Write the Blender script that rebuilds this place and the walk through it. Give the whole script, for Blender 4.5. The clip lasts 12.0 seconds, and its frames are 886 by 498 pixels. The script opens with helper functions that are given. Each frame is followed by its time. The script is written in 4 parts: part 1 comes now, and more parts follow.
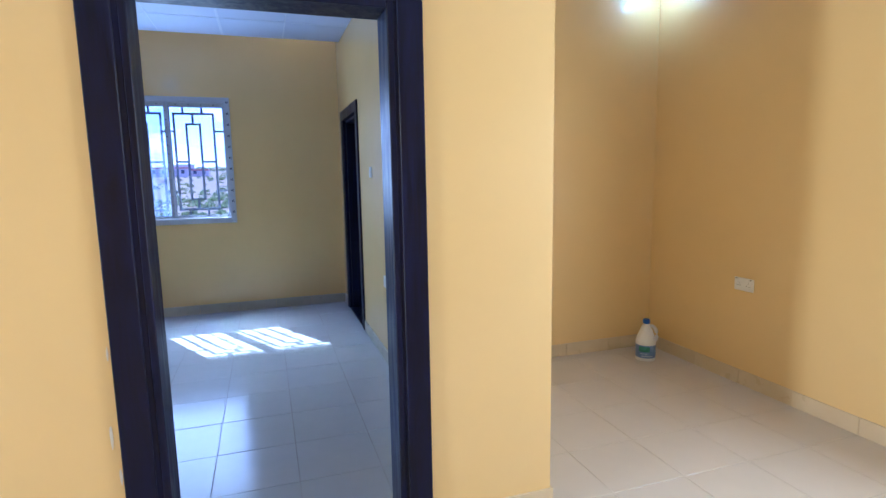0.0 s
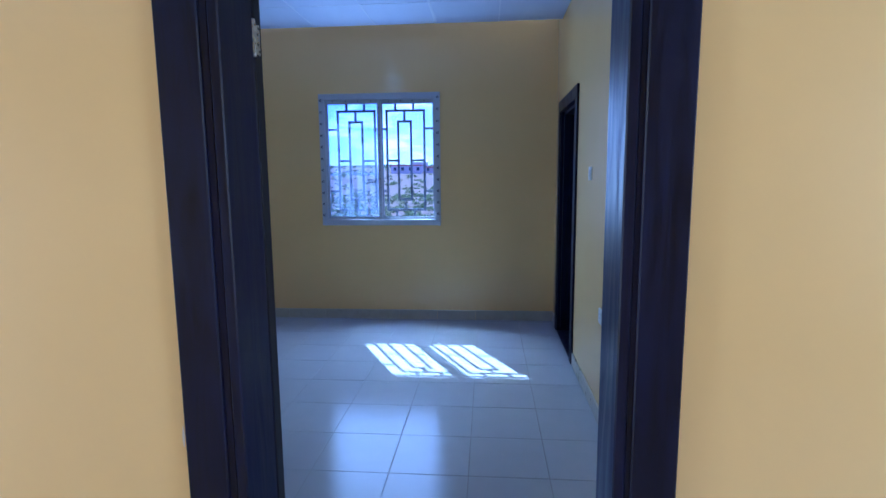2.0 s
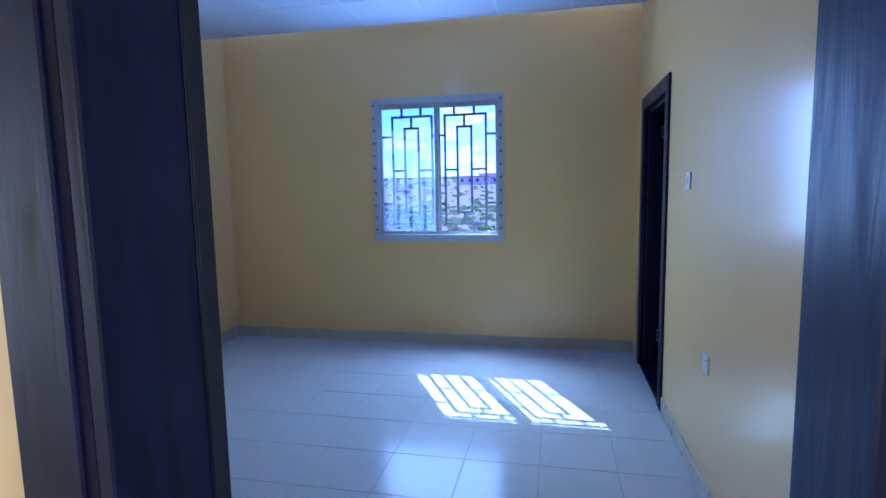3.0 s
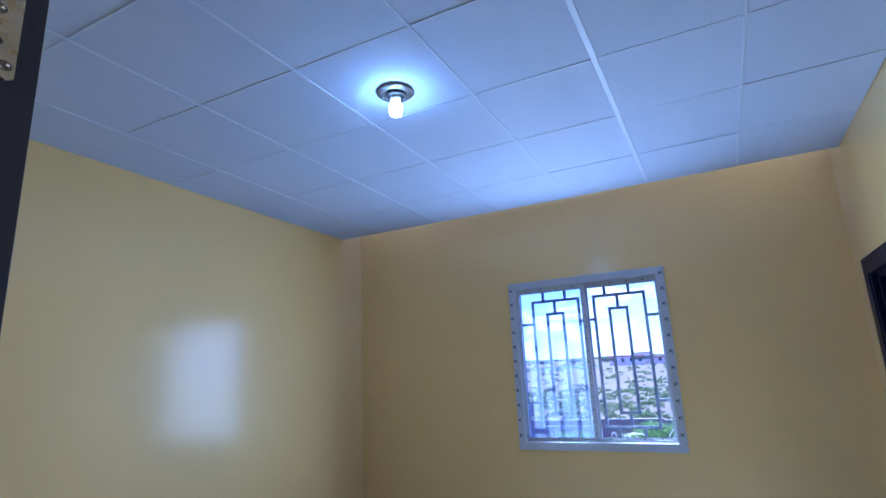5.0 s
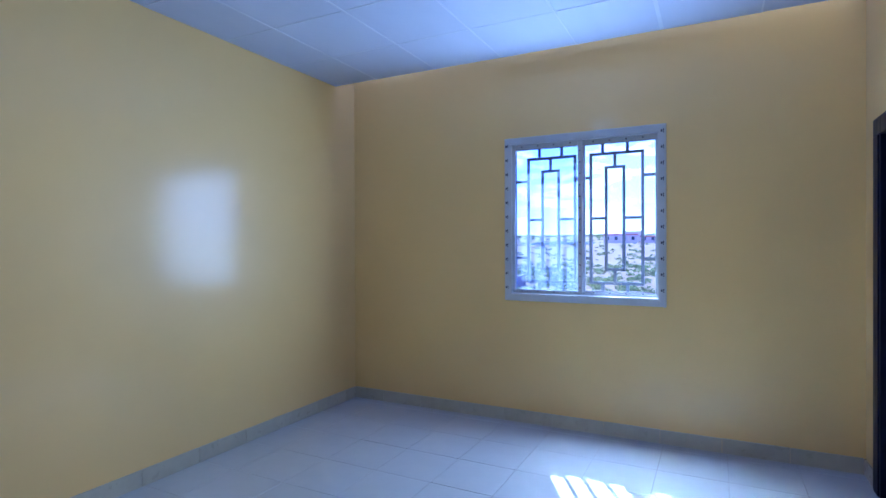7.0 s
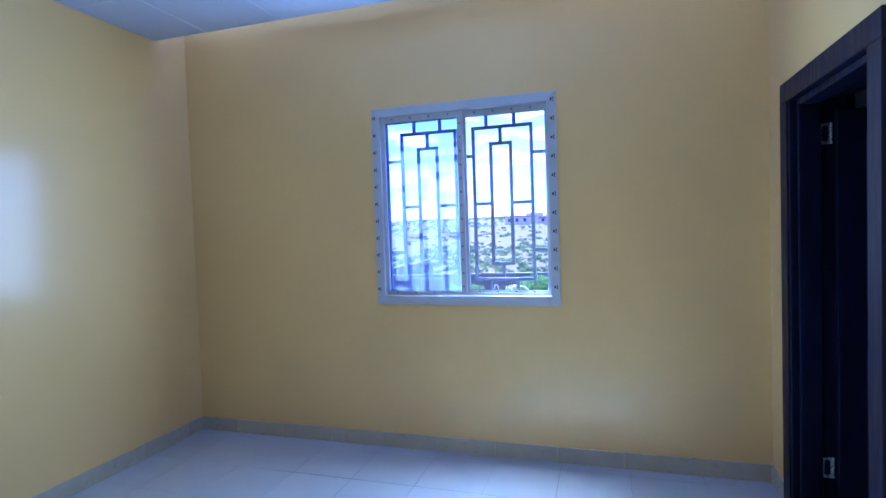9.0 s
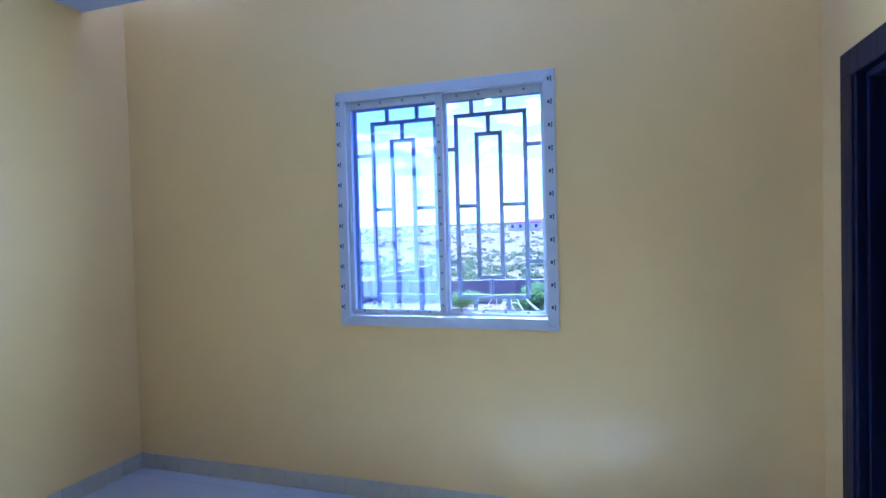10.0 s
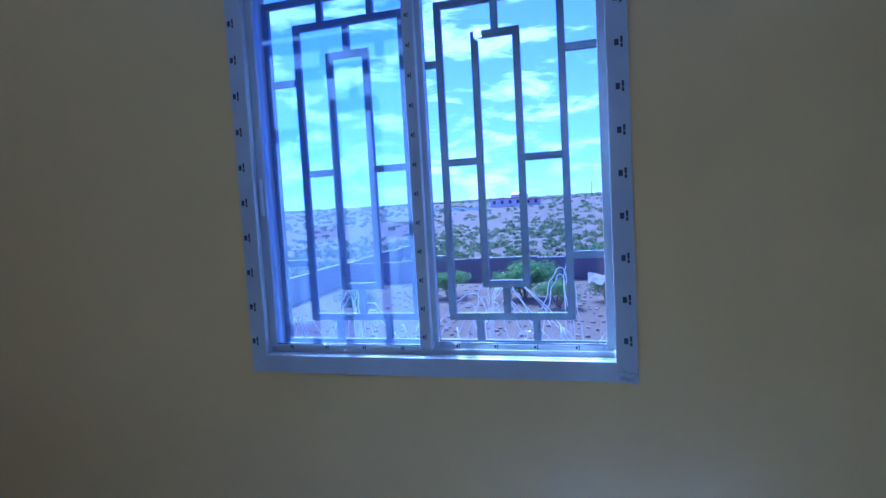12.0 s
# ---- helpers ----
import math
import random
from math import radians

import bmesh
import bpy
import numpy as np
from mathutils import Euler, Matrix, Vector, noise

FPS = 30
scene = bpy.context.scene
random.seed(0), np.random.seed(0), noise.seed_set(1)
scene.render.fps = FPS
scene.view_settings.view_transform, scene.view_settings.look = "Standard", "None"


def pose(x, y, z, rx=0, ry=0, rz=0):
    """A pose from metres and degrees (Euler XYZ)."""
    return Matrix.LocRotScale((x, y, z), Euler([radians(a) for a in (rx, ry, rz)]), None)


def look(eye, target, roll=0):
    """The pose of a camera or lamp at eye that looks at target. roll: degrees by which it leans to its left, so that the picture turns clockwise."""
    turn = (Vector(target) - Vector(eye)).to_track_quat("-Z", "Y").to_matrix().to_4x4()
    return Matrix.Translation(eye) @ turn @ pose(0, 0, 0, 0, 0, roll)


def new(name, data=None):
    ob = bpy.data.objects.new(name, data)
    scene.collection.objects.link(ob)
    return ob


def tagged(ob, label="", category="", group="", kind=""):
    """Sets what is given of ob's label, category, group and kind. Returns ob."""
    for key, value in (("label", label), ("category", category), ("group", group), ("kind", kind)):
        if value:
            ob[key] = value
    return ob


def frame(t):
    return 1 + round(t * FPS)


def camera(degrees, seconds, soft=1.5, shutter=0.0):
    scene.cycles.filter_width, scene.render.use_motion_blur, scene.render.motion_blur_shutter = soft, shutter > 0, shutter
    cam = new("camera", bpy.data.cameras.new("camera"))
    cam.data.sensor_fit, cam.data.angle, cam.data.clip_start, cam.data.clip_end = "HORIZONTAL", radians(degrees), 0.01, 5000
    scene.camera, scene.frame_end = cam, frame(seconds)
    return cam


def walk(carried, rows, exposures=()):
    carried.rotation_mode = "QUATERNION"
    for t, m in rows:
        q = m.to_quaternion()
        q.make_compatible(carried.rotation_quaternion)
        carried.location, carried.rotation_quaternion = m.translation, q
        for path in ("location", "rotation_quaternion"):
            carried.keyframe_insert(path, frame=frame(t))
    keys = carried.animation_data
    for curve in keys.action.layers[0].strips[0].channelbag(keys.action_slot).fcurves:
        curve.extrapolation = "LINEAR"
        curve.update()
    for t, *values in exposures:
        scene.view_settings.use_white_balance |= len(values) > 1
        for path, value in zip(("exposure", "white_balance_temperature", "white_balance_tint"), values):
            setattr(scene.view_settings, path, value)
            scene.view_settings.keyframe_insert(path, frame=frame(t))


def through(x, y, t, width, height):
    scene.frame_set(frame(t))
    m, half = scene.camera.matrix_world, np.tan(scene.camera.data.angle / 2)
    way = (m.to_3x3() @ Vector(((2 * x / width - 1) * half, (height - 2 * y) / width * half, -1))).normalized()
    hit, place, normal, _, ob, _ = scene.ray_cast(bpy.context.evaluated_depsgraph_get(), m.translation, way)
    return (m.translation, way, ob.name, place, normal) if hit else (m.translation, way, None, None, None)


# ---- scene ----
cam = camera(79.5, 12.0)
PATH = [
    (0, (1.52, -6.191, 1.449), (2.143, -4.31, 1.175), -1.0),
    (0.5, (1.579, -5.988, 1.469), (1.951, -4.047, 1.161), -1.1),
    (1, (1.58, -5.761, 1.477), (1.726, -3.793, 1.156), -1.1),
    (1.5, (1.626, -5.602, 1.518), (1.587, -3.626, 1.216), -1.1),
    (2, (1.693, -5.369, 1.478), (1.526, -3.395, 1.206), -0.5),
    (2.5, (1.695, -5.072, 1.463), (1.416, -3.108, 1.209), -0.6),
    (4.3, (1.546, -4.316, 1.512), (0.781, -2.468, 1.561), -2.7),
    (4.5, (1.526, -4.254, 1.518), (0.726, -2.426, 1.658), -2.9),
    (5, (1.526, -4.216, 1.572), (0.649, -2.479, 2.035), -2.6),
    (5.5, (1.565, -4.243, 1.613), (0.681, -2.574, 2.273), -1.9),
    (6, (1.569, -4.227, 1.603), (0.667, -2.549, 2.212), -1.2),
    (6.5, (1.538, -4.175, 1.555), (0.622, -2.423, 1.857), -0.8),
    (7, (1.53, -4.118, 1.421), (0.62, -2.337, 1.412), -0.2),
    (7.2, (1.515, -4.098, 1.389), (0.617, -2.314, 1.288), -0.2),
    (9, (1.495, -3.331, 1.474), (0.908, -1.421, 1.402), -1.9),
    (9.5, (1.48, -3.05, 1.477), (0.906, -1.136, 1.409), -1.6),
    (10, (1.47, -2.724, 1.478), (0.871, -0.816, 1.427), -1.5),
    (10.5, (1.407, -2.448, 1.477), (0.819, -0.538, 1.413), -1.8),
    (11, (1.299, -2.155, 1.486), (0.723, -0.241, 1.418), -2.2),
    (11.5, (1.204, -1.828, 1.473), (0.611, 0.079, 1.364), -3.0),
    (12, (1.108, -1.529, 1.478), (0.57, 0.393, 1.343), -3.2),
]
EXPOSURES = [
    (0.0, 1.95, 4020, 8), (0.5, 1.7, 3980, 8), (1.0, 1.45, 3840, 9), (2.0, 1.4, 3680, 9), (2.7, 1.65, 3680, 9),
    (4.3, 2.25, 3980, 8), (4.8, 2.1, 3990, 8), (5.5, 1.9, 4060, 8), (7.2, 2.2, 3960, 8), (9.0, 2.35, 3880, 8),
    (10.0, 2.5, 3860, 8), (11.0, 2.35, 3780, 8), (11.5, 2.0, 3620, 8), (12.0, 1.2, 3520, 11),
]
walk(cam, [(t, look(eye, target, roll)) for t, eye, target, roll in PATH], EXPOSURES)

# ---- world, sun, large lights ----
SUN_FROM = Vector((-0.425, 0.79, 1.0)).normalized()
SUN_ELEV = math.asin(SUN_FROM.z)
SUN_ROT = math.atan2(SUN_FROM.x, SUN_FROM.y)


def make_world():
    w = bpy.data.worlds.new("sky")
    w.use_nodes = True
    nt = w.node_tree
    nt.nodes.clear()
    out = nt.nodes.new("ShaderNodeOutputWorld")
    bg = nt.nodes.new("ShaderNodeBackground")
    bg.inputs["Strength"].default_value = 0.075
    sky = nt.nodes.new("ShaderNodeTexSky")
    sky.sky_type = "NISHITA"
    sky.sun_disc = False
    sky.sun_elevation = SUN_ELEV
    sky.sun_rotation = SUN_ROT
    sky.air_density, sky.dust_density, sky.ozone_density = 0.75, 0.0, 4.5
    # broken cloud layer, flattened towards the horizon
    co = nt.nodes.new("ShaderNodeTexCoord")
    mp = nt.nodes.new("ShaderNodeMapping")
    mp.inputs["Scale"].default_value = (1.0, 1.0, 3.2)
    nz = nt.nodes.new("ShaderNodeTexNoise")
    nz.inputs["Scale"].default_value, nz.inputs["Detail"].default_value, nz.inputs["Roughness"].default_value = 8.0, 10.0, 0.62
    nz.inputs["Distortion"].default_value = 0.35
    rp = nt.nodes.new("ShaderNodeValToRGB")
    rp.color_ramp.elements[0].position, rp.color_ramp.elements[1].position = 0.50, 0.62
    rp.color_ramp.elements[1].color = (0.8, 0.8, 0.8, 1)
    mx = nt.nodes.new("ShaderNodeMixRGB")
    mx.inputs["Color2"].default_value = CLOUD
    hs = nt.nodes.new("ShaderNodeHueSaturation")
    hs.inputs["Saturation"].default_value = 0.60
    nt.links.new(co.outputs["Generated"], mp.inputs["Vector"])
    nt.links.new(mp.outputs["Vector"], nz.inputs["Vector"])
    nt.links.new(nz.outputs["Fac"], rp.inputs["Fac"])
    nt.links.new(rp.outputs["Color"], mx.inputs["Fac"])
    nt.links.new(sky.outputs["Color"], hs.inputs["Color"])
    nt.links.new(hs.outputs["Color"], mx.inputs["Color1"])
    gain = nt.nodes.new("ShaderNodeMixRGB")
    gain.blend_type = "MULTIPLY"
    gain.inputs["Fac"].default_value = 1.0
    gain.inputs["Color2"].default_value = (0.95, 0.86, 1.56, 1)
    nt.links.new(mx.outputs["Color"], gain.inputs["Color1"])
    nt.links.new(gain.outputs["Color"], bg.inputs["Color"])
    nt.links.new(bg.outputs["Background"], out.inputs["Surface"])
    scene.world = w


CLOUD = (13.0, 13.5, 14.0, 1)
make_world()

sun = new("sun", bpy.data.lights.new("sun", "SUN"))
sun.data.energy, sun.data.angle, sun.data.color = 5.0, radians(0.4), (1.0, 0.90, 0.74)
sun.matrix_world = look((0, 0, 20), Vector((0, 0, 20)) - SUN_FROM)


def window_light(name, eye, target, w, h, watts, color):
    """An area lamp that stands in for sky light at an opening."""
    d = bpy.data.lights.new(name, "AREA")
    d.shape, d.size, d.size_y, d.energy, d.color = "RECTANGLE", w, h, watts, color
    d.spread = radians(168)
    ob = new(name, d)
    ob.matrix_world = look(eye, target)
    return ob


window_light("bedroom_window_daylight", (0.61, -0.075, 1.64), (0.61, -3.0, 1.64), 1.12, 1.22, 7.0, (0.88, 0.87, 0.88))
# added fill for hall and bedroom; no window is known on this side
window_light("hall_fill_light", (4.50, -5.5, 1.55), (0.0, -5.5, 1.55), 1.0, 1.3, 17.0, (1.0, 0.78, 0.48))
window_light("hall_door_daylight", (-3.45, -5.48, 1.15), (4.5, -5.48, 1.15), 0.5, 2.0, 44.0, (1.0, 0.76, 0.47))

# ---- materials ----


def nodes_of(name):
    m = bpy.data.materials.new(name)
    m.use_nodes = True
    nt = m.node_tree
    return m, nt, nt.nodes["Principled BSDF"]


def link(nt, a, out, b, inp):
    nt.links.new(a.outputs[out], b.inputs[inp])


def noise_node(nt, scale, detail=4.0, rough=0.55, stretch=None):
    co = nt.nodes.new("ShaderNodeTexCoord")
    n = nt.nodes.new("ShaderNodeTexNoise")
    n.inputs["Scale"].default_value, n.inputs["Detail"].default_value, n.inputs["Roughness"].default_value = scale, detail, rough
    if stretch:
        mp = nt.nodes.new("ShaderNodeMapping")
        mp.inputs["Scale"].default_value = stretch
        link(nt, co, "Object", mp, "Vector")
        link(nt, mp, "Vector", n, "Vector")
    else:
        link(nt, co, "Object", n, "Vector")
    return n


def ramp(nt, src, out, a, b, pa=0.3, pb=0.7):
    r = nt.nodes.new("ShaderNodeValToRGB")
    r.color_ramp.elements[0].position, r.color_ramp.elements[1].position = pa, pb
    r.color_ramp.elements[0].color, r.color_ramp.elements[1].color = a, b
    link(nt, src, out, r, "Fac")
    return r


def grey(v):
    return (v, v, v, 1)


def bump(nt, p, src, out, strength, distance):
    b = nt.nodes.new("ShaderNodeBump")
    b.inputs["Strength"].default_value, b.inputs["Distance"].default_value = strength, distance
    link(nt, src, out, b, "Height")
    if p.inputs["Normal"].links:
        nt.links.new(p.inputs["Normal"].links[0].from_socket, b.inputs["Normal"])
    link(nt, b, "Normal", p, "Normal")


def surface(name, dark, light, scale, rough=(0.4, 0.6), metal=0.0, bumps=(), stretch=None, island=0.0, obj=0.0, spec=0.5, coat=0.0):
    """A material whose colour wanders between two tones, with grain and relief."""
    m, nt, p = nodes_of(name)
    n = noise_node(nt, scale, 6.0, 0.6, stretch)
    c = ramp(nt, n, "Fac", (*dark, 1), (*light, 1))
    last, sock = c, "Color"
    if island or obj:
        info = nt.nodes.new("ShaderNodeObjectInfo" if obj else "ShaderNodeNewGeometry")
        rr = nt.nodes.new("ShaderNodeMapRange")
        amount = obj or island
        rr.inputs["To Min"].default_value, rr.inputs["To Max"].default_value = 1 - amount, 1 + amount
        link(nt, info, "Random" if obj else "Random Per Island", rr, "Value")
        hv = nt.nodes.new("ShaderNodeHueSaturation")
        link(nt, rr, "Result", hv, "Value")
        link(nt, c, "Color", hv, "Color")
        last = hv
    link(nt, last, sock, p, "Base Color")
    n2 = noise_node(nt, scale * 2.7, 3.0, 0.5, stretch)
    r = ramp(nt, n2, "Fac", grey(rough[0]), grey(rough[1]))
    link(nt, r, "Color", p, "Roughness")
    p.inputs["Metallic"].default_value = metal
    p.inputs["Specular IOR Level"].default_value = spec
    if coat:
        p.inputs["Coat Weight"].default_value = coat
        p.inputs["Coat Roughness"].default_value = 0.17
    for sc, st, di in bumps:
        bump(nt, p, noise_node(nt, sc, 3.0, 0.5, stretch), "Fac", st, di)
    return m



def leafy(m, through):
    """Thin leaves let part of the sun shine through."""
    nt = m.node_tree
    tr = nt.nodes.new("ShaderNodeBsdfTranslucent")
    tr.inputs["Color"].default_value = (*through, 1)
    mix = nt.nodes.new("ShaderNodeMixShader")
    mix.inputs["Fac"].default_value = 0.5
    link(nt, nt.nodes["Principled BSDF"], "BSDF", mix, 1)
    link(nt, tr, "BSDF", mix, 2)
    link(nt, mix, "Shader", nt.nodes["Material Output"], "Surface")
    return m


M = {}
# cream-yellow oil paint, rolled on: semi-gloss
M["paint"] = surface("cream_wall_paint", (0.77, 0.565, 0.21), (0.81, 0.605, 0.24), 0.7, (0.42, 0.48), bumps=((1.3, 0.10, 0.02), (9, 0.05, 0.004), (140, 0.06, 0.002)), coat=0.68, spec=0.4)
M["tile"] = surface("grey_floor_tile", (0.49, 0.51, 0.54), (0.515, 0.535, 0.565), 7.0, (0.15, 0.20), bumps=((1.5, 0.04, 0.01),), obj=0.012, spec=0.33)
M["tile_hall"] = surface("beige_floor_tile", (0.625, 0.565, 0.465), (0.645, 0.585, 0.485), 7.0, (0.28, 0.31), bumps=((1.5, 0.04, 0.01),), obj=0.012)
M["grout"] = surface("dark_grout", (0.16, 0.16, 0.16), (0.52, 0.52, 0.54), 1.7, (0.8, 0.95), bumps=((200, 0.3, 0.002),))
M["grout_hall"] = surface("beige_grout", (0.44, 0.39, 0.31), (0.60, 0.545, 0.45), 2.2, (0.8, 0.95), bumps=((200, 0.3, 0.002),))
M["skirting"] = surface("grey_skirting_tile", (0.44, 0.42, 0.34), (0.52, 0.50, 0.41), 6.0, (0.25, 0.45), bumps=((12, 0.1, 0.004),), obj=0.05)
M["skirting_hall"] = surface("beige_skirting_tile", (0.63, 0.52, 0.31), (0.68, 0.57, 0.36), 6.0, (0.25, 0.45), bumps=((12, 0.1, 0.004),), obj=0.05)
M["panel_plain"] = surface("white_ceiling_panel", (0.54, 0.60, 0.80), (0.60, 0.66, 0.86), 2.0, (0.62, 0.75), bumps=((26, 0.12, 0.003),), stretch=(1, 0.25, 1), island=0.02, spec=0.3)


def embossed_panel():
    """White foil-faced panel with a faint pressed pattern of slanting lines."""
    m = M["panel_plain"]
    nt = m.node_tree
    p = nt.nodes["Principled BSDF"]
    co = nt.nodes.new("ShaderNodeTexCoord")
    mp = nt.nodes.new("ShaderNodeMapping")
    mp.inputs["Rotation"].default_value = (0, 0, radians(52))
    wv = nt.nodes.new("ShaderNodeTexWave")
    wv.inputs["Scale"].default_value, wv.inputs["Distortion"].default_value, wv.inputs["Detail"].default_value = 5.5, 1.2, 2.0
    link(nt, co, "Object", mp, "Vector")
    link(nt, mp, "Vector", wv, "Vector")
    gate = noise_node(nt, 1.7, 2.0, 0.5)
    mul = nt.nodes.new("ShaderNodeMath")
    mul.operation = "MULTIPLY"
    link(nt, wv, "Fac", mul, 0)
    link(nt, gate, "Fac", mul, 1)
    bump(nt, p, mul, "Value", 0.10, 0.004)
    return m


M["panel"] = embossed_panel()
M["strip"] = surface("white_ceiling_strip", (0.60, 0.66, 0.84), (0.68, 0.74, 0.92), 3.0, (0.35, 0.5), bumps=((40, 0.1, 0.001),))


def stained_wood(name, dark, light):
    """Dark stained boards: wavering long grain that shows in the gloss more than in the tone."""
    m, nt, p = nodes_of(name)
    n = noise_node(nt, 16.0, 5.0, 0.6, (1, 1, 0.10))
    n.inputs["Distortion"].default_value = 1.8
    c = ramp(nt, n, "Fac", (*dark, 1), (*light, 1), 0.35, 0.72)
    link(nt, c, "Color", p, "Base Color")
    r = ramp(nt, n, "Fac", grey(0.34), grey(0.56), 0.35, 0.68)
    link(nt, r, "Color", p, "Roughness")
    p.inputs["Specular IOR Level"].default_value = 0.26
    bump(nt, p, n, "Fac", 0.22, 0.004)
    bump(nt, p, noise_node(nt, 2.4, 3.0, 0.5), "Fac", 0.12, 0.02)
    return m


M["wood"] = stained_wood("dark_stained_wood", (0.0015, 0.0022, 0.014), (0.005, 0.007, 0.045))
M["wood_edge"] = surface("dark_door_edge", (0.001, 0.002, 0.007), (0.004, 0.005, 0.018), 9.0, (0.55, 0.7), bumps=((45, 0.2, 0.002),), stretch=(1, 1, 0.08))
M["steel"] = surface("satin_steel", (0.55, 0.53, 0.50), (0.70, 0.68, 0.64), 40, (0.22, 0.38), metal=1.0, bumps=((220, 0.05, 0.001),))
M["screw"] = surface("dull_screw_steel", (0.11, 0.10, 0.09), (0.20, 0.18, 0.16), 60, (0.35, 0.5), metal=1.0)
M["frame"] = surface("white_aluminium", (0.48, 0.51, 0.58), (0.56, 0.59, 0.66), 5.0, (0.3, 0.5), bumps=((30, 0.08, 0.002),))
M["mark"] = surface("dark_blue_print", (0.02, 0.02, 0.06), (0.06, 0.06, 0.12), 30, (0.5, 0.6))
M["grille"] = surface("grey_painted_iron", (0.11, 0.125, 0.16), (0.16, 0.175, 0.21), 18, (0.45, 0.65), bumps=((90, 0.2, 0.002),))
M["white_plastic"] = surface("white_plastic", (0.72, 0.72, 0.70), (0.80, 0.80, 0.78), 20, (0.3, 0.42))
M["black_plastic"] = surface("black_plastic", (0.012, 0.012, 0.014), (0.03, 0.03, 0.032), 30, (0.3, 0.45))
M["concrete"] = surface("rough_concrete", (0.36, 0.34, 0.32), (0.52, 0.50, 0.47), 1.6, (0.8, 0.95), bumps=((14, 0.4, 0.02), (90, 0.3, 0.004)))
M["render"] = surface("weathered_cement_render", (0.12, 0.10, 0.095), (0.17, 0.145, 0.14), 0.7, (0.85, 0.95), bumps=((9, 0.4, 0.02),))
M["coping"] = surface("pale_coping", (0.24, 0.23, 0.22), (0.32, 0.31, 0.30), 1.5, (0.8, 0.9))
M["bottle"] = surface("milky_white_plastic", (0.74, 0.74, 0.73), (0.80, 0.80, 0.79), 12, (0.28, 0.36))
M["cap"] = surface("blue_plastic", (0.01, 0.07, 0.42), (0.02, 0.10, 0.52), 20, (0.3, 0.4))
M["label_blue"] = surface("blue_printed_label", (0.12, 0.22, 0.48), (0.24, 0.34, 0.60), 22, (0.35, 0.5))
M["label_green"] = surface("green_printed_patch", (0.03, 0.20, 0.16), (0.08, 0.32, 0.26), 40, (0.35, 0.5))
M["label_pale"] = surface("pale_printed_bar", (0.55, 0.60, 0.72), (0.66, 0.70, 0.80), 40, (0.35, 0.5))
M["chip"] = surface("bare_plaster_chip", (0.66, 0.64, 0.60), (0.78, 0.76, 0.72), 30, (0.8, 0.9))
M["soil"] = surface("red_dry_soil", (0.072, 0.044, 0.031), (0.105, 0.069, 0.050), 0.12, (0.9, 1.0), bumps=((0.8, 0.6, 0.2), (6, 0.5, 0.05)))
M["stone"] = surface("pale_loose_stone", (0.17, 0.13, 0.10), (0.28, 0.22, 0.18), 3, (0.85, 0.95), island=0.25)
M["shrub"] = leafy(surface("grey_green_shrub", (0.06, 0.085, 0.04), (0.09, 0.115, 0.06), 0.5, (0.7, 0.85), island=0.3), (0.14, 0.17, 0.08))
M["leaf"] = leafy(surface("fresh_green_leaf", (0.06, 0.13, 0.03), (0.11, 0.20, 0.05), 3, (0.5, 0.7), island=0.3), (0.17, 0.25, 0.08))
M["bark"] = surface("grey_bark", (0.08, 0.06, 0.045), (0.18, 0.14, 0.11), 8, (0.85, 0.95), bumps=((30, 0.5, 0.01),))
M["scrap"] = surface("bleached_scrap", (0.30, 0.34, 0.40), (0.60, 0.64, 0.70), 0.8, (0.5, 0.7), island=0.3)
M["razor"] = surface("galvanised_wire", (0.60, 0.61, 0.62), (0.76, 0.77, 0.78), 30, (0.25, 0.4), metal=0.25)
M["house_wall"] = surface("pale_pink_render", (0.50, 0.43, 0.40), (0.60, 0.53, 0.49), 0.4, (0.85, 0.95))
M["house_roof"] = surface("red_roof_sheet", (0.34, 0.13, 0.10), (0.44, 0.18, 0.14), 0.6, (0.5, 0.7))
M["tin"] = surface("bluish_tin_sheet", (0.30, 0.36, 0.38), (0.42, 0.48, 0.50), 0.6, (0.35, 0.5), metal=0.6)
M["dark_glass"] = surface("dark_window_opening", (0.02, 0.03, 0.05), (0.05, 0.06, 0.08), 1, (0.15, 0.3))


def glass(name, haze, tint=(0.93, 0.96, 1.0)):
    m, nt, p = nodes_of(name)
    p.inputs["Base Color"].default_value = (*tint, 1)
    p.inputs["Transmission Weight"].default_value = 1.0
    p.inputs["Roughness"].default_value = 0.0
    p.inputs["IOR"].default_value = 1.45
    if haze:
        # dust and glue residue left by the protective film, streaked downwards
        dif = nt.nodes.new("ShaderNodeBsdfTranslucent")
        dif.inputs["Color"].default_value = (0.40, 0.48, 0.72, 1)
        mix = nt.nodes.new("ShaderNodeMixShader")
        n = noise_node(nt, 16.0, 8.0, 0.75, (1.6, 1, 0.35))
        r = ramp(nt, n, "Fac", grey(haze * 0.4), grey(haze), 0.35, 0.75)
        link(nt, r, "Color", mix, "Fac")
        link(nt, p, "BSDF", mix, 1)
        link(nt, dif, "BSDF", mix, 2)
        link(nt, mix, "Shader", nt.nodes["Material Output"], "Surface")
    return m


M["glass"] = glass("window_glass", 0.0)
M["glass_dusty"] = glass("dusty_window_glass", 0.15, (0.74, 0.82, 1.0))
M["crystal"] = glass("lamp_crystal", 0.0)


def glow(name, color, strength):
    m, nt, p = nodes_of(name)
    p.inputs["Base Color"].default_value = (0.8, 0.8, 0.8, 1)
    p.inputs["Emission Color"].default_value = (*color, 1)
    p.inputs["Emission Strength"].default_value = strength
    return m


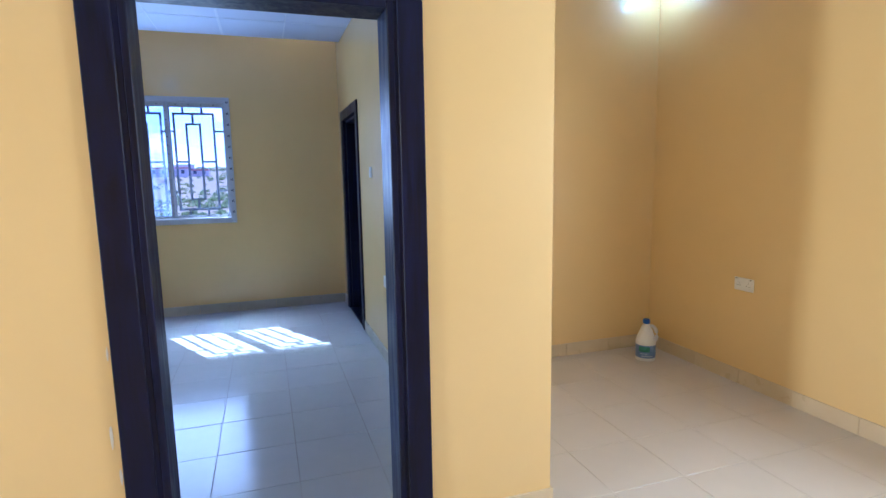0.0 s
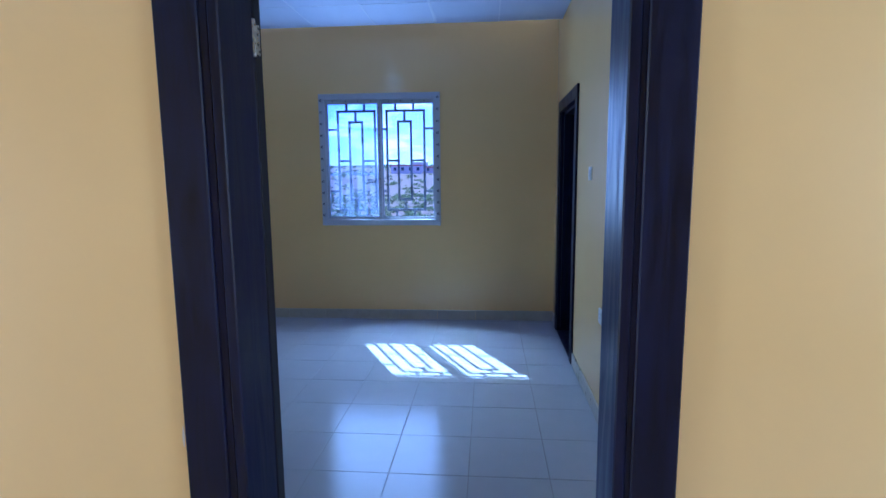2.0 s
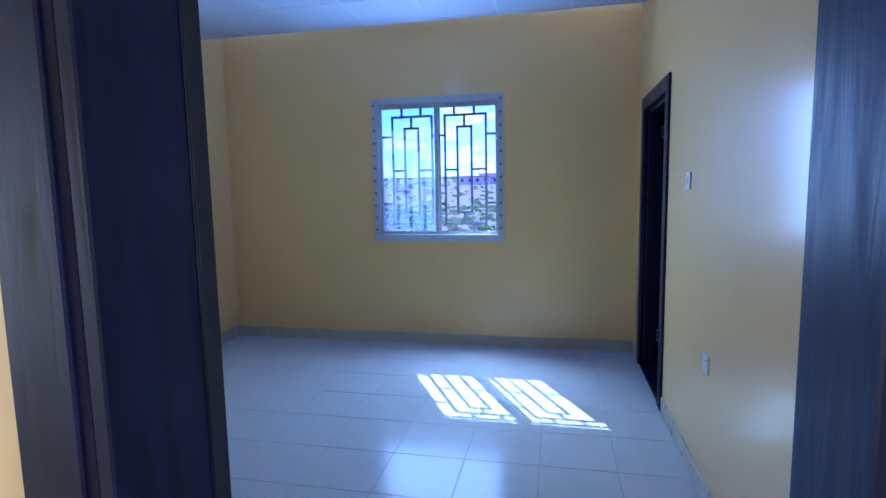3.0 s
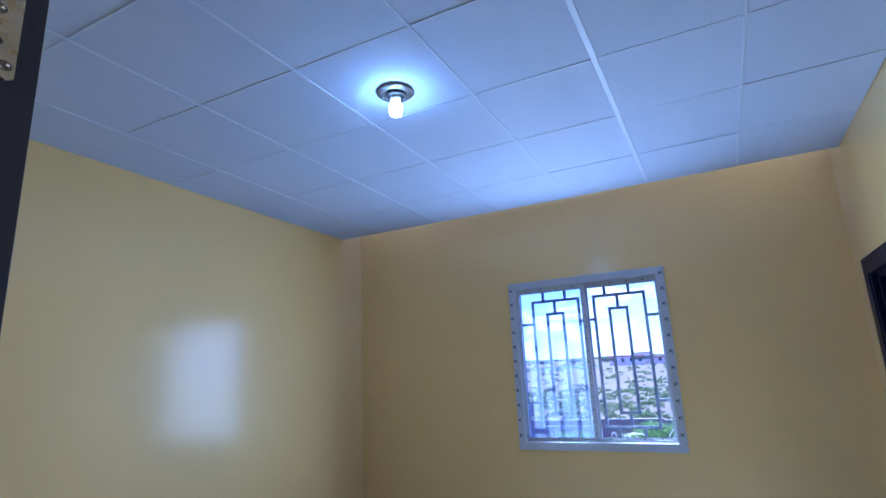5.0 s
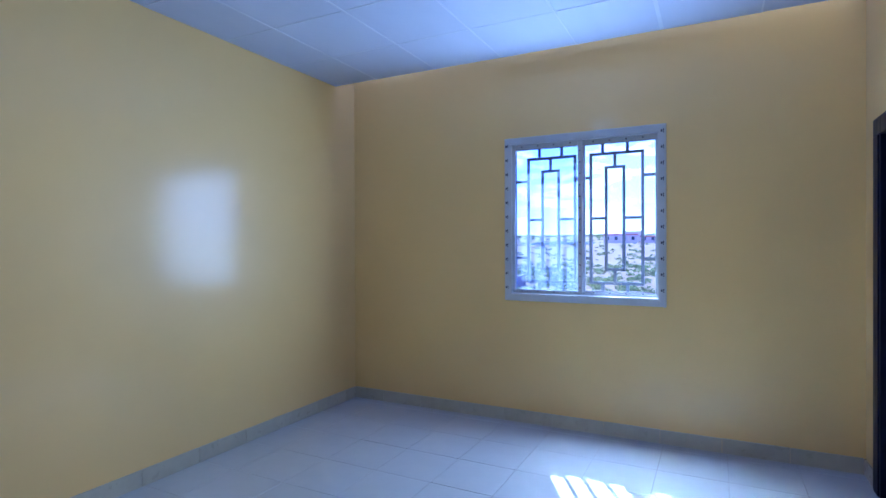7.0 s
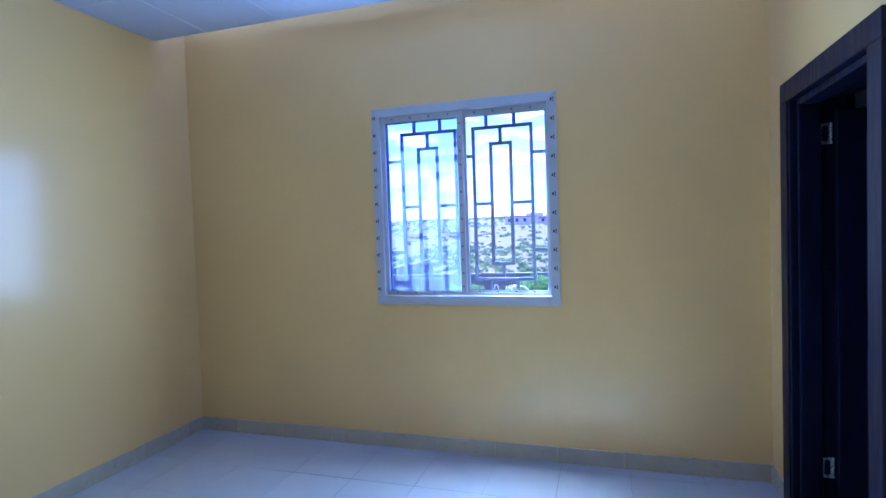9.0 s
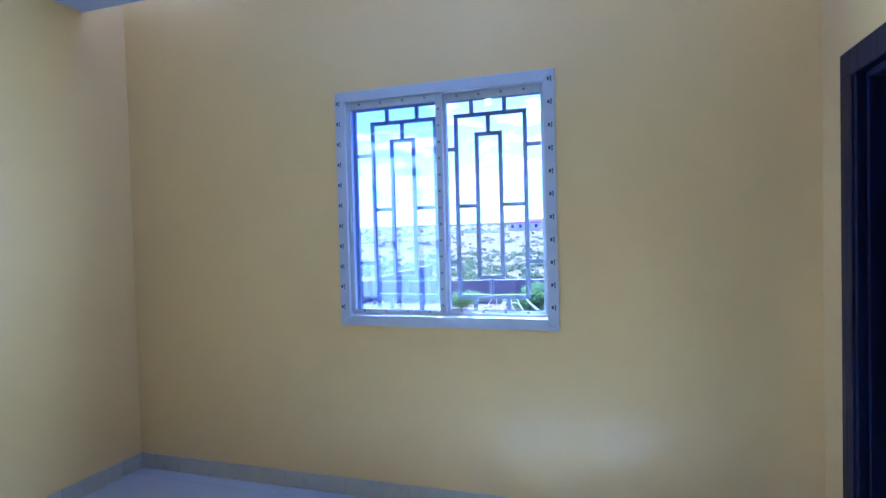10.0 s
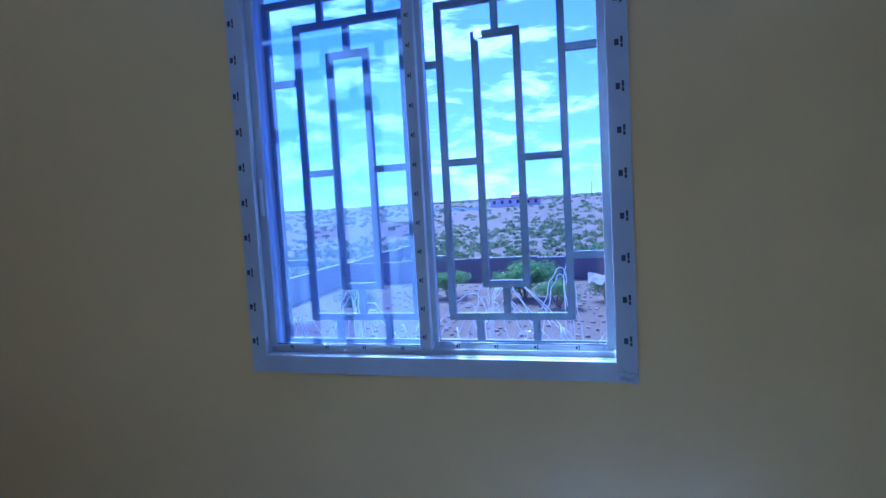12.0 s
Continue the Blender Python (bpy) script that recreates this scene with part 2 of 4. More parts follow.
M["bulb"] = glow("lit_led_bulb", (0.75, 0.86, 1.0), 15.0)

# ---- mesh helpers ----


def box(bm, x0, x1, y0, y1, z0, z1, bevel=0.0, segments=1):
    v = [bm.verts.new((x, y, z)) for x in (x0, x1) for y in (y0, y1) for z in (z0, z1)]
    f = [bm.faces.new([v[i] for i in q]) for q in ((0, 1, 3, 2), (4, 6, 7, 5), (0, 4, 5, 1), (2, 3, 7, 6), (0, 2, 6, 4), (1, 5, 7, 3))]
    if bevel:
        es = list({e for q in f for e in q.edges})
        bmesh.ops.bevel(bm, geom=es, offset=bevel, segments=segments, affect="EDGES", profile=0.7)
    return bm


def lathe(bm, profile, seg=32, at=(0, 0, 0)):
    """A turned body from (radius, height) steps."""
    rings = []
    for r, z in profile:
        rings.append([bm.verts.new((at[0] + r * math.cos(2 * math.pi * i / seg), at[1] + r * math.sin(2 * math.pi * i / seg), at[2] + z)) for i in range(seg)])
    for a, b in zip(rings, rings[1:]):
        for i in range(seg):
            bm.faces.new((a[i], a[(i + 1) % seg], b[(i + 1) % seg], b[i]))
    bm.faces.new(rings[0][::-1])
    bm.faces.new(rings[-1])
    return bm


def tube(bm, points, radius, seg=8):
    """A bent rod along points."""
    rings = []
    for i, p in enumerate(points):
        p = Vector(p)
        d = Vector(points[min(i + 1, len(points) - 1)]) - Vector(points[max(i - 1, 0)])
        q = d.to_track_quat("Z", "Y")
        rings.append([bm.verts.new(p + q @ Vector((radius * math.cos(2 * math.pi * k / seg), radius * math.sin(2 * math.pi * k / seg), 0))) for k in range(seg)])
    for a, b in zip(rings, rings[1:]):
        for k in range(seg):
            bm.faces.new((a[k], a[(k + 1) % seg], b[(k + 1) % seg], b[k]))
    bm.faces.new(rings[0][::-1])
    bm.faces.new(rings[-1])
    return bm


def mesh_of(name, bm, material, smooth=False):
    bmesh.ops.recalc_face_normals(bm, faces=bm.faces)
    me = bpy.data.meshes.new(name)
    bm.to_mesh(me)
    bm.free()
    for m in material if isinstance(material, (list, tuple)) else (material,):
        me.materials.append(m)
    if smooth:
        for f in me.polygons:
            f.use_smooth = True
    return me


def part(name, bm, material, parent=None, label="", smooth=False):
    ob = new(name, mesh_of(name, bm, material, smooth))
    if parent is not None:
        ob.parent = parent
    if label:
        tagged(ob, label)
    return ob


def thing(name, label, category, at=None, group=""):
    ob = new(name)
    if at is not None:
        ob.matrix_world = at
    return tagged(ob, label, category, group)


def cuboid(*args, **kw):
    return box(bmesh.new(), *args, **kw)


def structure(name, bm, material, label, category):
    return tagged(part(name, bm, material), label, category, kind="structure")


# ---- plan ----
XL, XR = -1.512, 2.36          # bedroom side walls
YN, YF = -4.09, 0.0            # bedroom near and far walls
HALL_Y = -4.29                 # hall face of the near wall
PIL_X = 2.62                   # alcove face of the bedroom's side wall
ALC_Y = -2.585                 # alcove back wall
ALC_X = 4.533                  # alcove and hall east wall
HALL_W, HALL_S = -3.5, -8.6
CEIL = 2.86
TOP = 3.40                     # top of the block walls
WX0, WX1, WZ0, WZ1 = 0.006, 1.214, 0.995, 2.289   # window opening
DX0, DX1, DZ = 1.1165, 1.9925, 2.085              # bedroom door opening
BY0, BY1, BZ = -1.185, -0.33, 2.075             # bathroom door opening


def wall_x(x0, x1, y0, y1, z0, z1, hole=None):
    """A wall that runs along x, with one opening (x0, x1, z0, z1)."""
    bm = bmesh.new()
    if hole is None:
        return box(bm, x0, x1, y0, y1, z0, z1)
    a, b, c, d = hole
    box(bm, x0, a, y0, y1, z0, z1)
    box(bm, b, x1, y0, y1, z0, z1)
    box(bm, a, b, y0, y1, d, z1)
    if c > z0:
        box(bm, a, b, y0, y1, z0, c)
    return bm


def wall_y(y0, y1, x0, x1, z0, z1, hole=None):
    bm = bmesh.new()
    if hole is None:
        return box(bm, x0, x1, y0, y1, z0, z1)
    a, b, c, d = hole
    box(bm, x0, x1, y0, a, z0, z1)
    box(bm, x0, x1, b, y1, z0, z1)
    box(bm, x0, x1, a, b, d, z1)
    if c > z0:
        box(bm, x0, x1, a, b, z0, c)
    return bm


# top raised 0.14 above the ceiling to keep direct sun out of its gap
structure("wall_north", wall_x(XL - 0.25, PIL_X, 0.0, 0.20, -0.3, TOP + 0.14, (WX0, WX1, WZ0, WZ1)), M["paint"], "cream-yellow semi-gloss painted wall with a window", "wall")
structure("wall_bathroom", wall_x(PIL_X, ALC_X + 0.25, 0.0, 0.20, -0.3, TOP, (3.2, 3.8, 1.6, 2.3)), M["paint"], "cream-yellow painted bathroom outer wall with a small window", "wall")
structure("wall_west", wall_y(YN, 0.0, XL - 0.25, XL, -0.3, TOP), M["paint"], "cream-yellow semi-gloss painted bedroom side wall", "wall")
structure("wall_east", wall_y(YN, 0.0, XR, PIL_X, -0.3, TOP, (BY0, BY1, -0.3, BZ)), M["paint"], "cream-yellow painted wall with the bathroom doorway", "wall")
structure("wall_south", wall_x(HALL_W, PIL_X, HALL_Y, YN, -0.3, TOP, (DX0, DX1, -0.3, DZ)), M["paint"], "cream-yellow painted wall with the bedroom doorway", "wall")
structure("wall_alcove", wall_x(PIL_X, ALC_X, ALC_Y, ALC_Y + 0.18, -0.3, TOP), M["paint"], "cream-yellow painted back wall of the hall alcove", "wall")
# the opening here is made up to hold the hall's fill lamp
structure("wall_hall_east", wall_y(HALL_S, 0.0, ALC_X, ALC_X + 0.25, -0.3, TOP, (-6.02, -4.98, 0.88, 2.22)), M["paint"], "cream-yellow painted outer wall of the hall with an added opening", "wall")
structure("wall_hall_south", wall_x(HALL_W - 0.25, ALC_X + 0.25, HALL_S - 0.25, HALL_S, -0.3, TOP), M["paint"], "cream-yellow painted end wall of the hall", "wall")
structure("wall_hall_west", wall_y(HALL_S, YN, HALL_W - 0.25, HALL_W, -0.3, TOP, (-5.75, -5.2, -0.3, 2.1)), M["paint"], "cream-yellow painted hall wall with a narrow doorway", "wall")
# never in view: height and set-back edge chosen to admit daylight above the ceiling
structure("roof", cuboid(HALL_W - 0.5, ALC_X + 0.5, HALL_S - 0.5, -0.35, TOP + 0.5, TOP + 0.62), M["concrete"], "unseen roof slab, set back to let daylight over the ceiling", "roof")
structure("plinth", cuboid(HALL_W - 0.3, ALC_X + 0.3, HALL_S - 0.3, 0.20, -3.2, -0.3), M["concrete"], "rough concrete storey below the rooms", "wall")


def ceiling_panels(x_joints, y_joints, z):
    """Square panels laid edge to edge, each a little off level."""
    bm = bmesh.new()
    rnd = random.Random(4)
    for x0, x1 in zip(x_joints, x_joints[1:]):
        for y0, y1 in zip(y_joints, y_joints[1:]):
            g = 0.0004
            v0 = len(bm.verts)
            box(bm, x0 + g, x1 - g, y0 + g, y1 - g, z, z + 0.012, 0.0008)
            bm.verts.ensure_lookup_table()
            a, b, c = rnd.uniform(-0.002, 0.002), rnd.uniform(-0.002, 0.002), rnd.uniform(0, 0.0014)
            for v in bm.verts[v0:]:
                v.co.z += c + a * (v.co.x - x0) + b * (v.co.y - y0)
    return bm


bed_x = [XL + 0.004, -1.06, -0.49, 0.08, 0.65, 1.215, 1.785, XR - 0.004]
bed_y = [YN + 0.004, -3.28, -2.69, -2.095, -1.495, -0.89, -0.29]
bm = ceiling_panels(bed_x, bed_y, CEIL)
box(bm, XL + 0.004, XR - 0.004, YN + 0.004, -0.292, CEIL + 0.0155, CEIL + 0.026)
structure("ceiling", bm, M["panel"], "bluish-white square ceiling panels with thin open joints", "ceiling")
# thin white metal strips along the joints, wider over one of them
bm = bmesh.new()
for x in bed_x[1:-1]:
    w = 0.012 if x == 1.215 else 0.0055
    box(bm, x - w + 0.003, x + w + 0.003, YN + 0.01, -0.295, CEIL - 0.003, CEIL + 0.003, 0.0007)
for y in bed_y[1:-1]:
    for x0, x1 in zip(bed_x, bed_x[1:]):
        box(bm, x0 + 0.016, x1 - 0.012, y - 0.0008, y + 0.0072, CEIL - 0.0022, CEIL + 0.003, 0.0006)
structure("ceiling_trim", bm, M["strip"], "thin white metal strips along the ceiling joints", "trim")
bm = cuboid(HALL_W, PIL_X, HALL_S, HALL_Y, CEIL, CEIL + 0.03)
box(bm, PIL_X, ALC_X, HALL_S, ALC_Y, CEIL, CEIL + 0.03)
structure("ceiling_hall", bm, M["panel"], "white panelled ceiling over the hall", "ceiling")
structure("ceiling_bathroom", cuboid(PIL_X, ALC_X, ALC_Y + 0.18, 0.0, CEIL, CEIL + 0.03), M["panel"], "white ceiling over the bathroom", "ceiling")

structure("wall_tiling", cuboid(ALC_X - 0.008, ALC_X - 0.0005, ALC_Y + 0.19, -0.009, 0.0, CEIL), M["tile"], "pale grey tiled bathroom wall lining", "wall")
structure("wall_tiling", cuboid(PIL_X, ALC_X, -0.008, -0.0005, 0.0, CEIL), M["tile"], "pale grey tiled bathroom wall lining", "wall")

# floor beds; the tiles are laid at the end of the file
floor_bed = structure("floor", cuboid(XL, PIL_X, HALL_Y + 0.06, 0.0, -0.3, -0.0025), M["grout"], "shiny light grey tiled bedroom floor", "floor")
floor_hall = structure("floor_hall", box(cuboid(HALL_W, ALC_X, HALL_S, HALL_Y + 0.055, -0.3, -0.0025), PIL_X, ALC_X, HALL_Y + 0.055, ALC_Y, -0.3, -0.0025), M["grout_hall"], "shiny beige tiled hall floor", "floor")
structure("floor_bathroom", cuboid(PIL_X, ALC_X, ALC_Y + 0.18, 0.0, -0.3, 0.0), M["tile"], "grey tiled bathroom floor", "floor")

# ---- ground outside ----


def ground_z(x, y):
    z = float(np.interp(y, [-60, 36, 60, 110, 170, 260, 420, 700, 2500], [-3.0, -3.0, -2.4, -0.4, 2.3, 5.6, 10.2, 10.5, -60]))
    z += 0.006 * max(x + 20, 0) * min(max(y - 60, 0) / 120, 1)
    if y > 34:
        k = min((y - 34) / 60, 1)
        z += k * 1.6 * noise.noise(Vector((x * 0.018, y * 0.012, 3.1))) + 0.25 * k * noise.noise(Vector((x * 0.09, y * 0.09, 1.7)))
    return z


def make_ground():
    bm = bmesh.new()
    xs = sorted(set([-1500, -900, -600, -420, -320] + list(range(-260, 261, 8)) + [320, 420, 600, 900, 1500]))
    ys = [-900, -400, -150, -60, -20] + list(range(0, 130, 5)) + list(range(130, 440, 10)) + [480, 540, 620, 700, 900, 1400, 2500]
    grid = [[bm.verts.new((x, y, ground_z(x, y))) for x in xs] for y in ys]
    for a, b in zip(grid, grid[1:]):
        for i in range(len(xs) - 1):
            bm.faces.new((a[i], a[i + 1], b[i + 1], b[i]))
    structure("ground", bm, M["soil"], "dry reddish hillside soil sloping up to the horizon", "ground").data.polygons.foreach_set("use_smooth", [True] * ((len(xs) - 1) * (len(ys) - 1)))


make_ground()

# ---- window ----


def bar_between(bm, a, b, w, d):
    """A square iron bar from a to b in the plane of the grille."""
    (x0, z0), (x1, z1), y = a, b, 0.187
    h = w / 2
    if abs(x1 - x0) < abs(z1 - z0):
        box(bm, x0 - h, x0 + h, y - d / 2, y + d / 2, min(z0, z1), max(z0, z1), 0.0012)
    else:
        box(bm, min(x0, x1), max(x0, x1), y - d / 2, y + d / 2, z0 - h, z0 + h, 0.0012)
    return bm


def make_grille():
    g = thing("window_grille", "grey painted iron security grille of nested rectangles", "grille")
    w, d = 0.023, 0.018
    h = w / 2
    top, bottom = 2.235, 1.04
    rails = [((0.009, top), (1.211, top)), ((0.009, bottom), (1.211, bottom))]
    posts = [((x, bottom + h), (x, top - h)) for x in (0.024, 1.196)]
    mid = 0.5895
    posts.append(((mid, bottom + h), (mid, top - h)))
    for a, b, c, e, lo, hi in ((0.139, 0.259, 0.394, 0.527, 0.024 + h, mid - h), (0.652, 0.770, 0.903, 1.040, mid + h, 1.196 - h)):
        m = (b + c) / 2
        oz1, oz0, iz1, iz0 = 2.145, 1.130, 2.036, 1.238
        posts += [((a, oz0 - h), (a, oz1 + h)), ((e, oz0 - h), (e, oz1 + h)), ((b, iz0 - h), (b, iz1 + h)), ((c, iz0 - h), (c, iz1 + h))]
        rails += [((a + h, oz1), (e - h, oz1)), ((a + h, oz0), (e - h, oz0)), ((b + h, iz1), (c - h, iz1)), ((b + h, iz0), (c - h, iz0))]
        posts += [((m, iz1 + h), (m, oz1 - h)), ((m, oz0 + h), (m, iz0 - h))]
        for x in (m - 0.093, m + 0.093):
            posts += [((x, oz1 + h), (x, top - h)), ((x, bottom + h), (x, oz0 - h))]
        rails += [((a + h, 1.640), (b - h, 1.640)), ((c + h, 1.640), (e - h, 1.640))]
        for z in (1.962, 1.325):
            rails += [((lo, z), (a - h, z)), ((e + h, z), (hi, z))]
    for p, q in posts + rails:
        if abs(p[0] - q[0]) + abs(p[1] - q[1]) > 0.004:
            part("bar", bar_between(bmesh.new(), p, q, w, d), M["grille"], g)
    return g


make_grille()


def mitred(x0, x1, z0, z1, w, y0, y1, lip=0.004):
    """Four mitred lengths of frame, each a mesh of its own."""
    out = []
    o = [(x0, z0), (x1, z0), (x1, z1), (x0, z1)]
    n = [(x0 + w, z0 + w), (x1 - w, z0 + w), (x1 - w, z1 - w), (x0 + w, z1 - w)]
    for i in range(4):
        j = (i + 1) % 4
        bm = bmesh.new()
        q = [o[i], o[j], n[j], n[i]]
        va = [bm.verts.new((x, y0, z)) for x, z in q]
        vb = [bm.verts.new((x, y1, z)) for x, z in q]
        bm.faces.new(va)
        bm.faces.new(vb[::-1])
        for k in range(4):
            bm.faces.new((va[k], va[(k + 1) % 4], vb[(k + 1) % 4], vb[k]))
        bmesh.ops.recalc_face_normals(bm, faces=bm.faces)
        es = [e for e in bm.edges if all(abs(v.co.y - y0) < 1e-6 for v in e.verts)]
        bmesh.ops.bevel(bm, geom=es, offset=lip * 0.5, segments=1, affect="EDGES")
        out.append(bm)
    return out


def film_mark(y, big):
    """A printed mark of the protective film: a pale ring with dark bars, no lettering."""
    bm = bmesh.new()
    s = 1.4 if big else 0.75
    for z0, z1, x0, x1 in ((-0.006, 0.006, -0.010, -0.002), (-0.010, -0.003, 0.001, 0.0055), (-0.0015, 0.010, 0.001, 0.0055)):
        box(bm, x0 * s, x1 * s, y - 0.0006, y, z0 * s, z1 * s)
    return mesh_of("film_mark", bm, M["mark"])


def make_window():
    win = tagged(new("window_1"), "white aluminium sliding window with printed protective film", "window", kind="structure")
    for bm in mitred(0.0, 1.22, 0.983, 2.295, 0.058, -0.014, 0.0):
        part("window_frame", bm, M["frame"], win)
    # channel that lines the opening
    for bm in mitred(WX0 + 0.0005, WX1 - 0.0005, 0.9955, 2.2885, 0.048, 0.001, 0.095):
        part("window_channel", bm, M["frame"], win)
    # track ridges
    for y in (0.024, 0.058):
        part("track", cuboid(0.0595, 1.1605, y - 0.002, y + 0.002, 1.0198, 1.0595), M["frame"], win)

    def sash(x0, x1, y0, y1, pane_material):
        top = part("sash", cuboid(x0 + 0.036, x1 - 0.036, y0, y1, 2.197, 2.2445, 0.002), M["frame"], win)
        part("rail", cuboid(x0 + 0.036, x1 - 0.036, y0, y1, 1.0605, 1.092 - 0.02, 0.002), M["frame"], top)
        part("stile", cuboid(x0, x0 + 0.0355, y0, y1, 1.0605, 2.2445, 0.002), M["frame"], top)
        part("stile", cuboid(x1 - 0.0355, x1, y0, y1, 1.0605, 2.2445, 0.002), M["frame"], top)
        ym = (y0 + y1) / 2
        gl = part("pane", cuboid(x0 + 0.033, x1 - 0.033, ym - 0.0025, ym + 0.0025, 1.068, 2.2), pane_material, top)
        gl.visible_shadow = False
        # rubber gasket round the pane
        for a, b, c, d in ((x0 + 0.036, x1 - 0.036, 1.0722, 1.0745), (x0 + 0.036, x1 - 0.036, 2.1945, 2.1968)):
            part("gasket", cuboid(a, b, y0 + 0.003, y0 + 0.006, c, d), M["black_plastic"], top)
        return top

    left = sash(0.047, 0.622, 0.012, 0.036, M["glass_dusty"])
    sash(0.600, 1.177, 0.046, 0.070, M["glass"])
    tagged(left, "sliding sash with a dusty pane")
    # latch on the meeting side of the moving sash
    part("latch", cuboid(0.062, 0.076, 0.001, 0.0115, 1.50, 1.62, 0.003), M["frame"], left, "small white sliding latch")
    # printed marks along the frame and the stiles
    big, small = film_mark(-0.0145, True), film_mark(0.0115, False)
    behind = film_mark(0.0455, False)
    for i in range(11):
        z = 1.088 + 0.1145 * i
        for x in (0.022, 1.198):
            o = new("film_mark", big)
            o.location = (x, 0, z + (0.012 if x > 1 else 0))
            o.parent = win
    for i in range(13):
        o = new("film_mark", small)
        o.location = (0.604, 0, 1.10 + 0.088 * i)
        o.parent = win
    for i in range(4):
        for mesh, xs, zz in ((small, 0.14 + 0.13 * i, 1.064), (behind, 0.70 + 0.12 * i, 1.064), (small, 0.14 + 0.13 * i, 2.222), (behind, 0.70 + 0.12 * i, 2.222)):
            o = new("film_mark", mesh)
            o.location = (xs, 0, zz)
            o.parent = win
    for bm in mitred(WX0 + 0.0005, WX1 - 0.0005, WZ0 + 0.0005, WZ1 - 0.0005, 0.006, 0.0955, 0.199, 0.001)[1:]:
        part("reveal_lining", bm, M["concrete"], win)
    bm = bmesh.new()
    rnd = random.Random(3)
    cols = [(1.168 + 0.012 * i, 1.0 + 0.02 * i) for i in range(5)]
    rows = [[bm.verts.new((x + rnd.uniform(-0.004, 0.004), -0.016 - 0.006 * math.sin(3 * k + x * 60), 1.012 - 0.010 * k + rnd.uniform(-0.004, 0.004))) for x, _ in cols] for k in range(4)]
    for p, q in zip(rows, rows[1:]):
        for k in range(4):
            bm.faces.new((p[k], p[k + 1], q[k + 1], q[k]))
    flap = part("film_flap", bm, M["frame"], win, "torn loose corner of protective film")
    md = flap.modifiers.new("thickness", "SOLIDIFY")
    md.thickness = 0.0008
    # outer sill
    part("window_sill", cuboid(WX0 + 0.001, WX1 - 0.001, 0.096, 0.24, WZ0 + 0.001, WZ0 + 0.012, 0.002), M["concrete"], win)


make_window()

# ---- doorways ----


def architrave(along, a0, a1, top, face, out, w):
    """Flat casing round a doorway: two legs and a mitred head, on the plane face."""
    t = 0.016 * out
    lo, hi = min(face, face + t), max(face, face + t)
    if along == "x":
        return [box(bmesh.new(), a0, a0 + w, lo, hi, 0.0, top - w, 0.003), box(bmesh.new(), a1 - w, a1, lo, hi, 0.0, top - w, 0.003), box(bmesh.new(), a0, a1, lo, hi, top - w + 0.0005, top, 0.003)]
    return [box(bmesh.new(), lo, hi, a0, a0 + w, 0.0, top - w, 0.003), box(bmesh.new(), lo, hi, a1 - w, a1, 0.0, top - w, 0.003), box(bmesh.new(), lo, hi, a0, a1, top - w + 0.0005, top, 0.003)]


def hinge(leaf, at, turn=0):
    """A butt hinge: plates and screws on a knuckle; pin along z."""
    k = part("hinge", lathe(bmesh.new(), [(0.0045, -0.06), (0.0062, -0.057), (0.0062, -0.021), (0.0056, -0.02), (0.0062, -0.019), (0.0062, 0.019), (0.0056, 0.02), (0.0062, 0.021), (0.0062, 0.057), (0.0045, 0.06)], 16), M["steel"], leaf, "satin steel butt hinge")
    k.matrix_basis = Matrix.Translation(at) @ pose(0, 0, 0, 0, 0, turn) @ Matrix.Diagonal((1, 0.9, 0.72, 1))
    bm = bmesh.new()
    prof = [(0.004, -0.03), (0.012, -0.044), (0.03, -0.05), (0.034, -0.046), (0.034, 0.046), (0.03, 0.05), (0.012, 0.044), (0.004, 0.03)]
    va = [bm.verts.new((0.0, y, z)) for y, z in prof]
    vb = [bm.verts.new((0.0025, y, z)) for y, z in prof]
    bm.faces.new(va)
    bm.faces.new(vb[::-1])
    for i in range(8):
        bm.faces.new((va[i], va[(i + 1) % 8], vb[(i + 1) % 8], vb[i]))
    part("plate", bm, M["steel"], k)
    part("plate", cuboid(0.0036, 0.0058, -0.05, -0.005, -0.05, 0.05, 0.0008), M["steel"], k)
    for y, z in ((0.027, 0.037), (0.019, 0.016), (0.019, -0.016), (0.027, -0.037)):
        bm = bmesh.new()
        lathe(bm, [(0.0048, 0.0), (0.0048, 0.0008), (0.003, 0.0012), (0.0012, 0.0004)], 14)
        bmesh.ops.rotate(bm, verts=bm.verts, matrix=Matrix.Rotation(radians(90), 3, "Y"))
        bmesh.ops.translate(bm, verts=bm.verts, vec=(0.0027, y, z))
        part("screw", bm, M["screw"], k)


